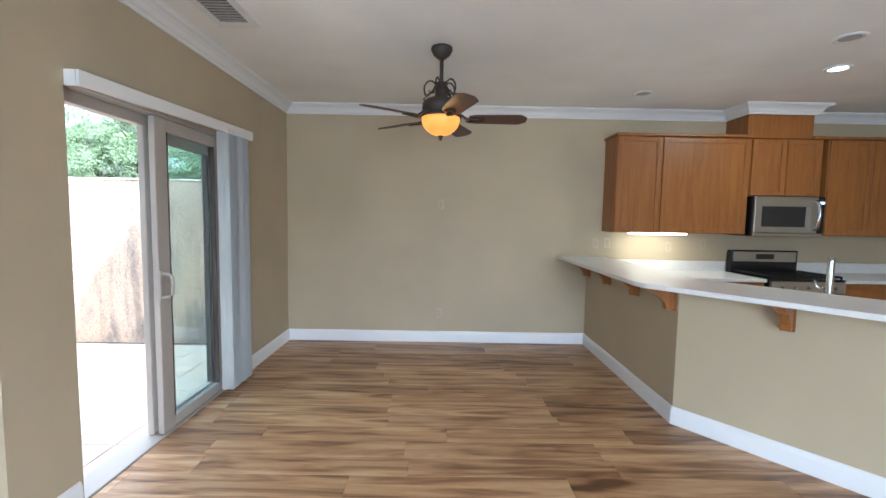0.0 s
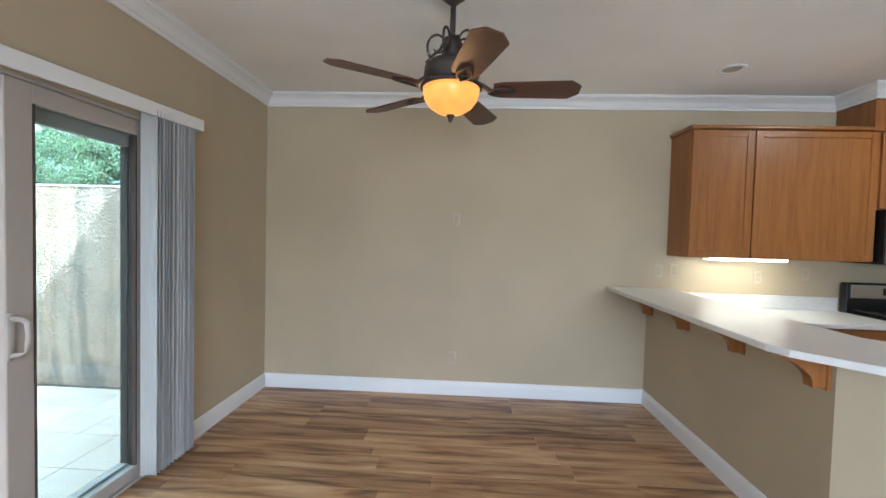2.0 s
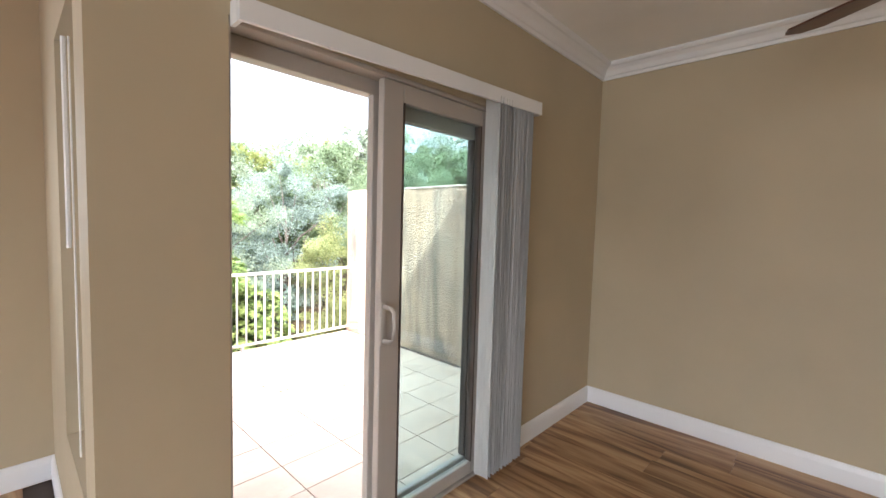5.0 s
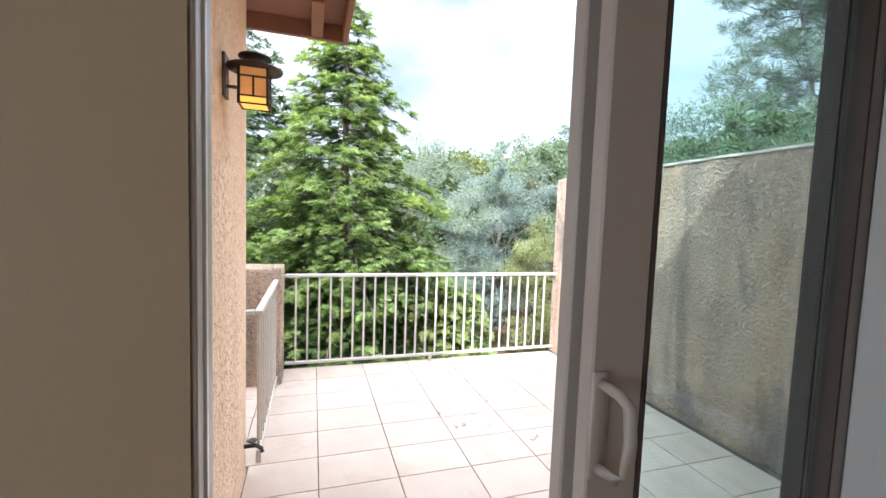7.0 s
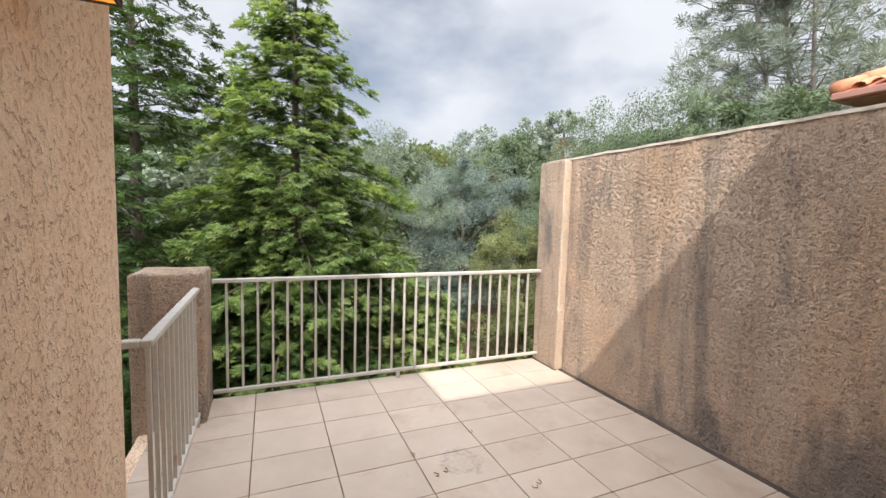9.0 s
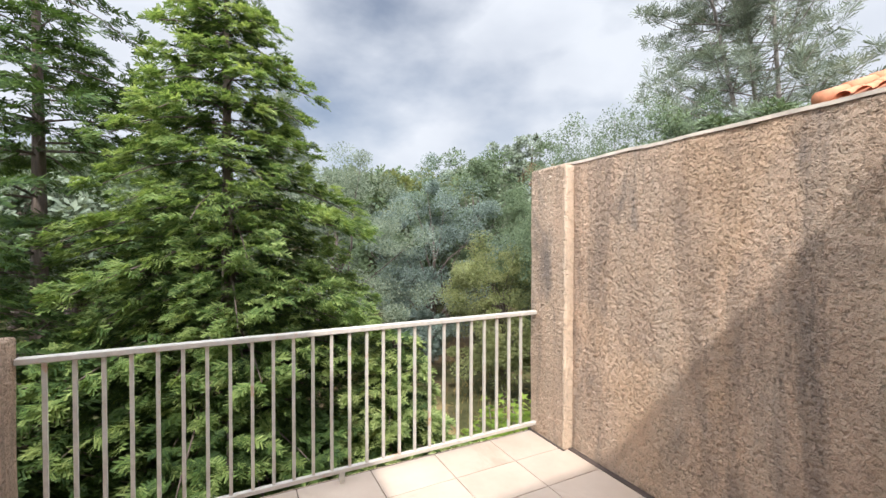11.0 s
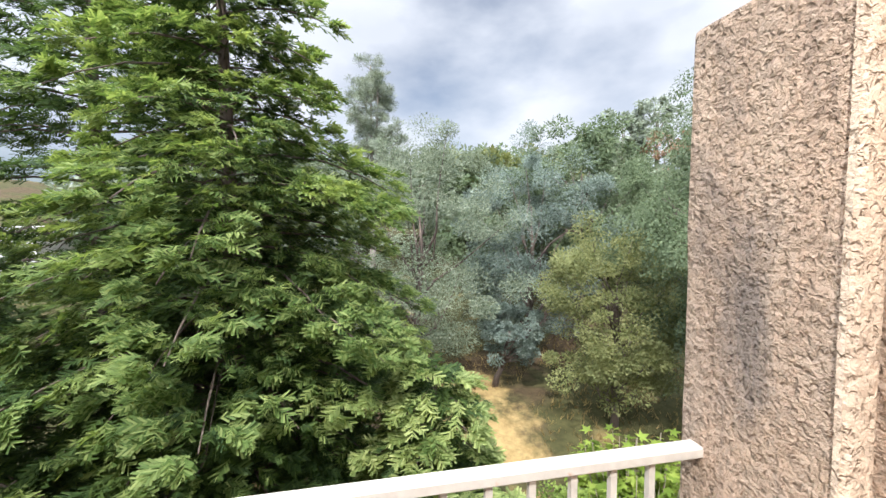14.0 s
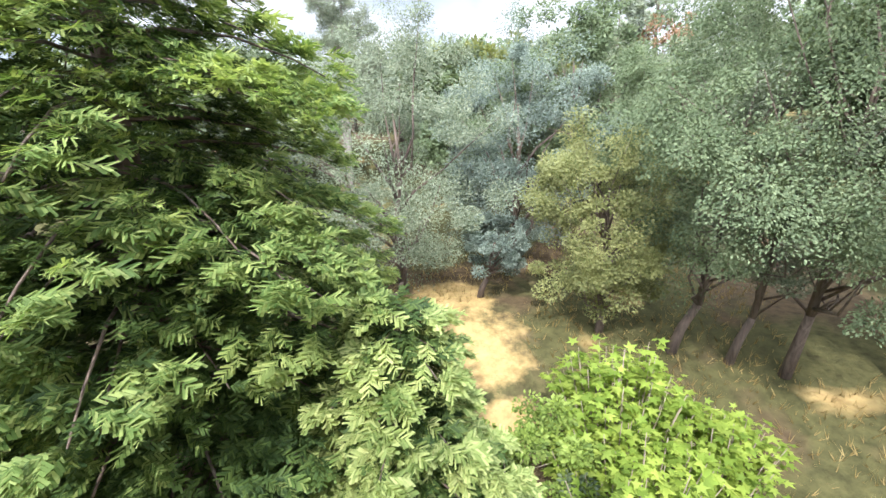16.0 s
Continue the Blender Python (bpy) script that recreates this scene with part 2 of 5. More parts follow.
def clear_glass(name, tint, gloss=0.7, power=4.0):
    n = Nodes(name)
    tr = n.add("ShaderNodeBsdfTransparent")
    tr.inputs["Color"].default_value = (*tint, 1)
    gl = n.add("ShaderNodeBsdfGlossy", Roughness=0.02)
    lw = n.add("ShaderNodeLayerWeight", Blend=0.5)
    fr = n.add("ShaderNodeMath")
    fr.operation = "POWER"
    n.link(lw.outputs["Facing"], fr.inputs[0])
    fr.inputs[1].default_value = power
    ad = n.add("ShaderNodeMath")
    ad.operation = "MULTIPLY_ADD"
    n.link(fr.outputs[0], ad.inputs[0])
    ad.inputs[1].default_value, ad.inputs[2].default_value = gloss, 0.04
    fr = ad
    mx = n.add("ShaderNodeMixShader")
    n.link(fr.outputs[0], mx.inputs[0])
    n.link(tr.outputs[0], mx.inputs[1])
    n.link(gl.outputs[0], mx.inputs[2])
    n.link(mx.outputs[0], n.out.inputs[0])
    return n.mat


def foliage(name, dark, mid, light, trans=0.35, rough=0.6):
    """Leaves: every leaf its own shade, light coming through."""
    n = Nodes(name)
    g = n.add("ShaderNodeNewGeometry")
    big = n.noise(n.coords(), 2.4, 4)
    col = n.ramp(g.outputs["Random Per Island"], (0.0, dark), (0.42, mid), (0.9, light))
    col = n.mix(0.45, col, n.ramp(big, (0.38, scaled(dark, 0.9)), (0.52, mid), (0.68, scaled(light, 1.1))))
    p = n.bsdf(col, rough, 0, None, Specular_IOR_Level=0.2)
    t = n.add("ShaderNodeBsdfTranslucent")
    n.link(n.mix(1.0, col, (1.0, 1.0, 0.62), "MULTIPLY"), t.inputs["Color"])
    mx = n.add("ShaderNodeMixShader")
    mx.inputs[0].default_value = trans
    n.link(p.outputs[0], mx.inputs[1])
    n.link(t.outputs[0], mx.inputs[2])
    n.link(mx.outputs[0], n.out.inputs[0])
    return n.mat


def bark(name, dark, light):
    n = Nodes(name)
    v = n.coords((9, 9, 1.6))
    f = n.noise(v, 1.5, 6, 0.65, 0.5)
    n.bsdf(n.ramp(f, (0.3, dark), (0.7, light)), 0.9, 0, n.bump(f, 0.8, 0.03))
    return n.mat


def soil(name):
    n = Nodes(name)
    v = n.coords()
    a = n.noise(v, 0.22, 5, 0.55, 0.6)
    b = n.noise(v, 3.5, 6, 0.7)
    straw = n.ramp(b, (0.3, (0.30, 0.20, 0.085)), (0.7, (0.50, 0.37, 0.17)))
    grass = n.ramp(b, (0.3, (0.035, 0.036, 0.016)), (0.7, (0.10, 0.095, 0.04)))
    litter = n.ramp(b, (0.3, (0.045, 0.034, 0.02)), (0.7, (0.12, 0.085, 0.05)))
    col = n.mix(n.ramp(a, (0.40, (0, 0, 0)), (0.48, (1, 1, 1))), litter, grass)
    col = n.mix(n.ramp(a, (0.60, (0, 0, 0)), (0.70, (1, 1, 1))), col, straw)
    for at, reach in (((-13.0, 7.9, -3.6), 2.8), ((-15.4, 8.2, -3.4), 2.4), ((-10.8, 8.0, -3.9), 1.4)):
        tc = n.add("ShaderNodeTexCoord")
        far = n.add("ShaderNodeVectorMath")
        far.operation = "DISTANCE"
        n.link(tc.outputs["Object"], far.inputs[0])
        far.inputs[1].default_value = at
        worn = n.math("ADD", n.math("DIVIDE", far.outputs["Value"], reach), n.math("MULTIPLY", n.noise(v, 1.3, 6, 0.65), 0.9))
        col = n.mix(n.ramp(worn, (0.8, (1, 1, 1)), (1.25, (0, 0, 0))), col, n.ramp(b, (0.3, (0.24, 0.165, 0.07)), (0.7, (0.42, 0.31, 0.14))))
    n.bsdf(col, 0.95, 0, n.bump(b, 0.8, 0.06), Specular_IOR_Level=0.1)
    return n.mat


M_WALL = paint("beige_wall_paint", (0.455, 0.380, 0.258))
M_CEIL = paint("white_ceiling_paint", (0.87, 0.86, 0.84), 0.75, 90, 0.25)
M_TRIM = paint("white_trim_paint", (0.78, 0.78, 0.78), 0.35, 60, 0.03, 0.02)
M_FRAME = paint("almond_vinyl_frame", (0.41, 0.375, 0.335), 0.4, 80, 0.03, 0.03)
M_VANE = paint("pale_blind_vane", (0.40, 0.395, 0.38), 0.5, 50, 0.05, 0.03)
M_STUCCO = stucco("peach_house_stucco", (0.90, 0.69, 0.51), (0.78, 0.56, 0.39), (0.92, 0.76, 0.58), 44.0, 0.012, (1.0, 1.0, 0.75), 0.2)
M_PARTY = stucco("weathered_wall_stucco", (0.80, 0.61, 0.46), (0.29, 0.24, 0.205), (0.80, 0.66, 0.52), 62.0, 0.05, (1.0, 1.0, 1.0), 0.9)
M_FLOOR = floorboard("wood_laminate")
M_SUB = plain("dark_joint", (0.07, 0.05, 0.04), 0.9)
M_TILE = tile_mat("buff_porcelain_tile")
M_GROUT = plain("dark_grout", (0.10, 0.075, 0.06), 0.95, 0, 0.25, 30)
M_OAKCAB = wood("honey_maple_cabinet", (0.20, 0.074, 0.016), (0.315, 0.125, 0.03), 0.35, (14.0, 14.0, 1.0))
M_QUARTZ = plain("white_quartz", (0.70, 0.70, 0.69), 0.3, 0, 0.04, 30, 0.0)
M_STEEL = plain("brushed_steel", (0.50, 0.49, 0.47), 0.28, 1.0, 0.06, 60)
M_BLACK = plain("black_enamel", (0.012, 0.012, 0.012), 0.25)
M_DARKGLASS = plain("dark_oven_glass", (0.02, 0.02, 0.022), 0.08)
M_CHROME = plain("brushed_nickel", (0.6, 0.6, 0.6), 0.2, 1.0)
M_RAIL = rusty("almond_rail_paint", (0.55, 0.51, 0.45), (0.42, 0.20, 0.09))
M_BRONZE = rusty("dark_bronze", (0.045, 0.032, 0.026), (0.09, 0.055, 0.035))
M_BLADE = wood("walnut_fan_blade", (0.05, 0.019, 0.011), (0.105, 0.04, 0.022), 0.4, (2, 16, 16))
M_BOWL = amber_glass("amber_scavo_glass", (1.0, 0.31, 0.05), 0.18)
M_MICA = amber_glass("amber_mica", (0.95, 0.42, 0.12), 0.12)
M_MICALOW = amber_glass("amber_mica_lit", (1.0, 0.42, 0.06), 0.5)
M_VERD = rusty("verdigris_copper", (0.16, 0.13, 0.12), (0.16, 0.27, 0.24))
M_GLASS = clear_glass("greenish_glass", (0.86, 0.925, 0.93))
M_WINGLASS = clear_glass("window_glass", (0.35, 0.37, 0.37), 0.95, 1.6)
M_PLATE = plain("almond_plate", (0.47, 0.41, 0.32), 0.4)
M_LED = glow("led_strip", (1.0, 0.86, 0.62), 2.5)
M_CAN = glow("can_lamp", (1.0, 0.93, 0.82), 3.0)
M_FASCIA = plain("rust_brown_fascia", (0.30, 0.14, 0.10), 0.6, 0, 0.12, 6)
M_CLAY = plain("terracotta_tile", (0.50, 0.20, 0.10), 0.8, 0, 0.25, 4)
M_NEIGH = paint("cream_house_paint", (0.62, 0.44, 0.27), 0.8, 120, 0.3)
M_SOIL = soil("dry_hillside")
M_RED = foliage("conifer_sprays", (0.065, 0.115, 0.033), (0.15, 0.225, 0.065), (0.38, 0.445, 0.165), 0.5)
M_TIPS = foliage("new_conifer_sprays", (0.10, 0.15, 0.045), (0.24, 0.31, 0.10), (0.50, 0.55, 0.24), 0.45)
M_SLATE = foliage("slate_oak_leaves", (0.07, 0.095, 0.082), (0.135, 0.175, 0.15), (0.27, 0.325, 0.28), 0.28)
M_SHRUB = foliage("shrub_leaves", (0.06, 0.10, 0.02), (0.14, 0.21, 0.04), (0.28, 0.36, 0.09), 0.4)
# darkened copy of the conifer sprays, with shade put into its colour
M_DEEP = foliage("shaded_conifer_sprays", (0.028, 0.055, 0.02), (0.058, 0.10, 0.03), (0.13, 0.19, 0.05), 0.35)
M_BLUE = foliage("blue_oak_leaves", (0.085, 0.11, 0.07), (0.165, 0.20, 0.135), (0.30, 0.34, 0.25), 0.3)
M_OLIVE = foliage("olive_oak_leaves", (0.12, 0.14, 0.055), (0.19, 0.21, 0.085), (0.31, 0.32, 0.14), 0.4)
M_LIVE = foliage("live_oak_leaves", (0.065, 0.095, 0.05), (0.11, 0.15, 0.08), (0.21, 0.26, 0.15), 0.35)
M_FIG = foliage("fig_leaves", (0.10, 0.16, 0.026), (0.20, 0.29, 0.045), (0.38, 0.46, 0.10), 0.45)
M_PINE = foliage("grey_pine_needles", (0.14, 0.17, 0.13), (0.21, 0.245, 0.19), (0.32, 0.35, 0.27), 0.25)
M_RUSTY = foliage("dead_brown_leaves", (0.16, 0.09, 0.05), (0.24, 0.14, 0.085), (0.32, 0.2, 0.12), 0.2)
M_BARK = bark("grey_brown_bark", (0.05, 0.036, 0.028), (0.17, 0.13, 0.105))
M_PALEBARK = bark("pale_pine_bark", (0.14, 0.12, 0.10), (0.30, 0.265, 0.23))
M_TWIG = plain("pale_twig", (0.24, 0.20, 0.15), 0.9)
M_DRYLEAF = plain("dry_brown_leaf", (0.28, 0.15, 0.06), 0.8, 0, 0.3, 40)
M_GRASS = foliage("dry_grass", (0.14, 0.10, 0.04), (0.26, 0.19, 0.08), (0.4, 0.31, 0.14), 0.3)
M_CONC = plain("pale_concrete", (0.55, 0.53, 0.5), 0.85, 0, 0.1, 3)

# ---- mesh helpers ----


def box(bm, x0, x1, y0, y1, z0, z1, bevel=0.0, seg=1):
    vs = [bm.verts.new(p) for p in ((x0, y0, z0), (x1, y0, z0), (x1, y1, z0), (x0, y1, z0), (x0, y0, z1), (x1, y0, z1), (x1, y1, z1), (x0, y1, z1))]
    fs = [bm.faces.new([vs[i] for i in f]) for f in ((3, 2, 1, 0), (4, 5, 6, 7), (0, 1, 5, 4), (1, 2, 6, 5), (2, 3, 7, 6), (3, 0, 4, 7))]
    if bevel:
        es = list({e for f in fs for e in f.edges})
        bmesh.ops.bevel(bm, geom=es, offset=bevel, segments=seg, profile=0.5, affect="EDGES")
    return bm


def boxes(*specs, bevel=0.0, seg=1):
    bm = bmesh.new()
    for s in specs:
        box(bm, *s, bevel=bevel, seg=seg)
    return bm


def lathe(profile, n=24, at=(0, 0, 0)):
    bm = bmesh.new()
    rings = []
    for r, z in profile:
        rings.append([bm.verts.new((at[0] + r * math.cos(2 * math.pi * i / n), at[1] + r * math.sin(2 * math.pi * i / n), at[2] + z)) for i in range(n)])
    for a, b in zip(rings, rings[1:]):
        for i in range(n):
            bm.faces.new((a[i], a[(i + 1) % n], b[(i + 1) % n], b[i]))
    if profile[0][0] > 1e-4:
        bm.faces.new(rings[0][::-1])
    if profile[-1][0] > 1e-4:
        bm.faces.new(rings[-1])
    bmesh.ops.remove_doubles(bm, verts=bm.verts, dist=1e-5)
    return bm


def tube(bm, pts, radii, n=6):
    """A tapered tube along points."""
    rings = []
    for i, p in enumerate(pts):
        p = Vector(p)
        d = (Vector(pts[min(i + 1, len(pts) - 1)]) - Vector(pts[max(i - 1, 0)])).normalized()
        a = d.cross(Vector((0.3, 0.2, 1)) if abs(d.z) < 0.9 else Vector((1, 0.1, 0))).normalized()
        b = d.cross(a)
        r = radii[i] if isinstance(radii, (list, tuple)) else radii
        rings.append([bm.verts.new(p + r * (math.cos(2 * math.pi * k / n) * a + math.sin(2 * math.pi * k / n) * b)) for k in range(n)])
    for u, w in zip(rings, rings[1:]):
        for k in range(n):
            bm.faces.new((u[k], u[(k + 1) % n], w[(k + 1) % n], w[k]))
    bm.faces.new(rings[0][::-1])
    bm.faces.new(rings[-1])
    return bm


def prism(bm, outline, z0, z1):
    """An upright slab over an outline of (x, y)."""
    lo = [bm.verts.new((x, y, z0)) for x, y in outline]
    hi = [bm.verts.new((x, y, z1)) for x, y in outline]
    bm.faces.new(lo[::-1])
    bm.faces.new(hi)
    k = len(outline)
    for i in range(k):
        bm.faces.new((lo[i], lo[(i + 1) % k], hi[(i + 1) % k], hi[i]))
    return bm


def sweep(bm, profile, path, closed=False):
    """Runs a profile of (outward, up) along a level path of (x, y, z), mitred; outward lies to the right of the way walked."""
    rings = []
    for i, p in enumerate(path):
        p = Vector(p)
        d0 = (p - Vector(path[i - 1])).normalized() if i else None
        d1 = (Vector(path[i + 1]) - p).normalized() if i < len(path) - 1 else None
        d0, d1 = d0 or d1, d1 or d0
        n0, n1 = Vector((d0.y, -d0.x, 0)), Vector((d1.y, -d1.x, 0))
        m = (n0 + n1).normalized()
        m /= max(0.3, m.dot(n0))
        rings.append([bm.verts.new(p + m * o + Vector((0, 0, u))) for o, u in profile])
    k = len(profile)
    for a, b in zip(rings, rings[1:]):
        for i in range(k):
            bm.faces.new((a[i], a[(i + 1) % k], b[(i + 1) % k], b[i]))
    bm.faces.new(rings[0][::-1])
    bm.faces.new(rings[-1])
    return bm


def to_mesh(name, bm, mat, smooth=False):
    bmesh.ops.recalc_face_normals(bm, faces=bm.faces)
    me = bpy.data.meshes.new(name)
    bm.to_mesh(me)
    bm.free()
    me.materials.append(mat)
    if smooth:
        me.shade_smooth()
    return me


def solid(name, bm, mat, label="", category="", group="", kind="", smooth=False):
    """A thing of one mesh."""
    return tagged(new(name, to_mesh(name, bm, mat, smooth)), label, category, group, kind)


def thing(name, at, label, category, group="", kind=""):
    """An Empty at a thing's base."""
    o = new(name)
    o.empty_display_size = 0.1
    o.location = at
    return tagged(o, label, category, group, kind)


def part(name, bm, mat, parent, label="", smooth=False):
    """One mesh under a thing or a part; its mesh is in world places."""
    o = new(name, to_mesh(name, bm, mat, smooth))
    o.parent = parent
    if parent.parent is None:
        o.matrix_parent_inverse = Matrix.Translation(-parent.location)
    return tagged(o, label)


def shared(name, me, at, parent, rot=0.0):
    """One more object on a mesh that is already made."""
    o = new(name, me)
    o.location = at
    o.rotation_euler.z = rot
    o.parent = parent
    return o

# ---- structure: room ----
XW, YB, ZC = -1.30, 5.924, 2.755     # door wall, back wall, ceiling
DECK = -0.05
D0, D1, DT = 3.075, 4.50, 2.12       # sliding-door opening
NY, NX = 2.72, -2.93                 # nook: window wall, far wall (inner faces)


def wall(name, mat, *specs, label=""):
    return solid(name, boxes(*specs), mat, label, "wall", "", "structure")


tagged(wall("wall_west", M_WALL, (XW - 0.08, XW, NY, D0, 0, ZC), (XW - 0.08, XW, D1, YB, 0, ZC), (XW - 0.08, XW, D0, D1, DT, ZC),
            label="beige painted wall with the sliding door opening"), kind="structure")
wall("wall_west_outside", M_STUCCO, (-1.45, XW - 0.08, 2.89, D0 - 0.014, -0.2, 2.9), (-1.45, XW - 0.08, D1, 6.1, -0.2, 2.9), (-1.45, XW - 0.08, D0, D1, DT, 2.9),
     label="peach stucco house wall round the sliding door")
wall("wall_north", M_WALL, (XW - 0.08, 6.3, YB, YB + 0.15, 0, ZC), label="beige painted back wall of the dining area")
wall("wall_east", M_WALL, (6.2, 6.3, -2.6, YB, 0, ZC), label="beige painted kitchen side wall")
wall("wall_south", M_WALL, (XW, 0.1, -2.6, -2.5, 0, ZC), (3.1, 6.2, -2.6, -2.5, 0, ZC), (0.1, 3.1, -2.6, -2.5, 0, 0.4), (0.1, 3.1, -2.6, -2.5, 2.3, ZC),
     label="beige painted wall behind the room")
wall("wall_nook_south", M_WALL, (NX, XW, -0.6, -0.5, 0, ZC), (XW - 0.1, XW, -2.6, -0.5, 0, ZC), label="beige painted nook side wall")
wall("wall_nook_west", M_WALL, (NX - 0.08, NX, -0.6, NY, 0, ZC),
     label="beige painted nook end wall")
W0, W1, WZ0, WZ1 = -2.13, -1.50, 0.55, 2.15   # nook window
wall("wall_nook_north", M_WALL, (NX, W0, NY, NY + 0.08, 0, ZC), (W1, XW - 0.08, NY, NY + 0.08, 0, ZC), (W0, W1, NY, NY + 0.08, 0, WZ0), (W0, W1, NY, NY + 0.08, WZ1, ZC),
     label="beige painted nook wall with a window to the deck")
nook_out = wall("wall_nook_outside", M_STUCCO, (-3.08, W0, NY + 0.08, 2.89, -0.4, 2.9), (W1, -1.381, NY + 0.08, 2.889, -0.2, 2.9), (W0, W1, NY + 0.08, 2.889, -0.2, WZ0),
                (W0, W1, NY + 0.08, 2.889, WZ1, 2.9), (-3.08, NX - 0.08, -0.6, NY + 0.08, -0.4, 2.9), label="peach knock-down stucco wall of the projecting nook")
solid("ceiling", boxes((XW - 0.08, 6.3, -2.6, YB, ZC, ZC + 0.12), (NX - 0.08, XW - 0.081, -0.6, NY + 0.08, ZC, ZC + 0.12)), M_CEIL, "smooth white painted ceiling", "ceiling", "", "structure")

CROWN = [(0, 0), (0, -0.105), (0.014, -0.105), (0.02, -0.085), (0.03, -0.08), (0.05, -0.05), (0.075, -0.03), (0.09, -0.026), (0.105, -0.012), (0.105, 0)]
BASE = [(0, 0), (0.016, 0), (0.016, 0.095), (0.012, 0.115), (0.006, 0.128), (0, 0.13)]


def run(name, profile, path, label):
    return solid(name, sweep(bmesh.new(), profile, path), M_TRIM, label, "moulding", "", "structure")


Z9 = ZC - 0.001
run("trim_crown", CROWN, [(XW, NY + 0.02, Z9), (XW, YB, Z9), (3.78, YB, Z9), (3.78, 5.56, Z9), (4.50, 5.56, Z9), (4.50, YB, Z9), (6.2, YB, Z9)],
    "white crown moulding under the ceiling")
run("baseboard_north", BASE, [(XW, 4.80, 0.001), (XW, YB, 0.001), (2.238, YB, 0.001)], "white baseboard along the dining walls")
run("baseboard_west", BASE, [(NX, NY, 0.001), (XW, NY, 0.001), (XW, D0 - 0.02, 0.001)], "white baseboard by the nook corner")
run("baseboard_nook", BASE, [(NX, -0.5, 0.001), (NX, NY, 0.001)], "white baseboard of the nook end wall")

# breakfast-bar half wall: straight, then turned towards the room
K0, K1, K2 = (2.238, YB), (2.23, 4.0), (3.55, 2.41)
KW = (K2[0] - K1[0], K2[1] - K1[1])
KL = math.hypot(*KW)
KD = (KW[0] / KL, KW[1] / KL)
KN = (-KD[1], KD[0])                 # towards the kitchen


def off(p, a, b):
    return (p[0] + KD[0] * a + KN[0] * b, p[1] + KD[1] * a + KN[1] * b)


solid("wall_bar", prism(bmesh.new(), [K0, K1, K2, off(K2, 0, 0.12), (2.35, off(K1, 0, 0.12)[1] + 0.06), (2.35, YB)], 0, 1.03), M_WALL,
      "beige half wall under the breakfast bar", "wall", "", "structure")
run("baseboard_bar", BASE, [(K0[0], K0[1], 0.001), (K1[0], K1[1], 0.001), (K2[0], K2[1], 0.001)], "white baseboard along the half wall")

# floor: a dark bed; the boards are laid last
room_floor = solid("floor", boxes((XW - 0.08, 6.2, -2.5, YB, -0.06, -0.008), (NX, XW - 0.081, -0.5, NY, -0.06, -0.008)), M_SUB, "brown wood laminate floor in staggered boards", "floor", "", "structure")

# ---- structure: deck ----
deck = solid("floor_deck", boxes((-4.70, -1.45, 2.70, 5.86, DECK - 0.30, DECK - 0.009)), M_GROUT, "buff tiled deck with dark joints and dry stains", "deck", "", "structure")
solid("deck_edge", boxes((-4.72, -3.09, 2.62, 2.698, DECK - 0.35, DECK - 0.02), (-4.74, -4.702, 2.62, 5.95, DECK - 0.35, DECK - 0.03)), M_STUCCO, "peach stucco edge of the deck slab", "edge", "", "structure")
solid("threshold", boxes((-1.47, -1.302, D0, D1, DECK - 0.02, 0.012), bevel=0.004), M_FRAME, "metal sill of the sliding door", "sill", "", "structure")


def rough_block(bm, x0, x1, y0, y1, z0, z1, step=0.07, amp=0.006, seed=0):
    """A rendered block with soft, uneven faces."""
    b = bmesh.new()
    box(b, x0, x1, y0, y1, z0, z1, bevel=0.018, seg=3)
    es = [e for e in b.edges if e.calc_length() > step * 2]
    bmesh.ops.subdivide_edges(b, edges=es, cuts=int(max(1, min(24, max(x1 - x0, y1 - y0, z1 - z0) / step))), use_grid_fill=True)
    for v in b.verts:
        v.co += amp * noise.noise_vector(v.co * 5 + Vector((seed, 0, 0)))
    me = bpy.data.meshes.new("t")
    b.to_mesh(me)
    b.free()
    bm.from_mesh(me)
    return bm


pb = bmesh.new()
rough_block(pb, -4.36, -1.46, 5.845, 6.05, DECK - 0.6, 1.868, 0.12, 0.008, 3)
rough_block(pb, -4.70, -4.335, 5.775, 6.07, DECK - 0.6, 1.858, 0.12, 0.006, 7)
solid("wall_party", pb, M_PARTY, "weathered tan stucco party wall with grey water stains", "wall", "", "structure")
solid("wall_cap", rough_block(bmesh.new(), -4.69, -1.46, 5.838, 6.06, 1.856, 1.875, 0.1, 0.008, 5), plain("lichen_cap", (0.55, 0.48, 0.40), 0.95, 0, 0.3, 9, 0.4),
      "pale worn cement cap on the party wall", "wall cap", "", "structure")
solid("wall_arris", rough_block(bmesh.new(), -4.352, -4.328, 5.769, 5.852, DECK, 1.852, 0.1, 0.003, 2), stucco("pale_arris_render", (0.74, 0.59, 0.45), (0.46, 0.36, 0.28), (0.80, 0.67, 0.53), 50.0, 0.012, (1, 1, 1), 0.4),
      "pale smooth rendered arris of the party wall pier", "arris", "", "structure")
solid("wall_joint", boxes((-4.70, -4.33, 5.762, 5.78, DECK - 0.02, DECK + 0.006), (-4.36, -1.46, 5.808, 5.85, DECK - 0.02, DECK + 0.006)), M_SUB, "dark gap between tiles and wall", "joint", "", "structure")
solid("pillar", rough_block(bmesh.new(), -4.68, -4.31, 2.585, 2.985, DECK - 0.6, 0.93, 0.09, 0.006, 9), M_PARTY, "squat stucco pillar at the deck corner", "pillar", "", "structure", True)

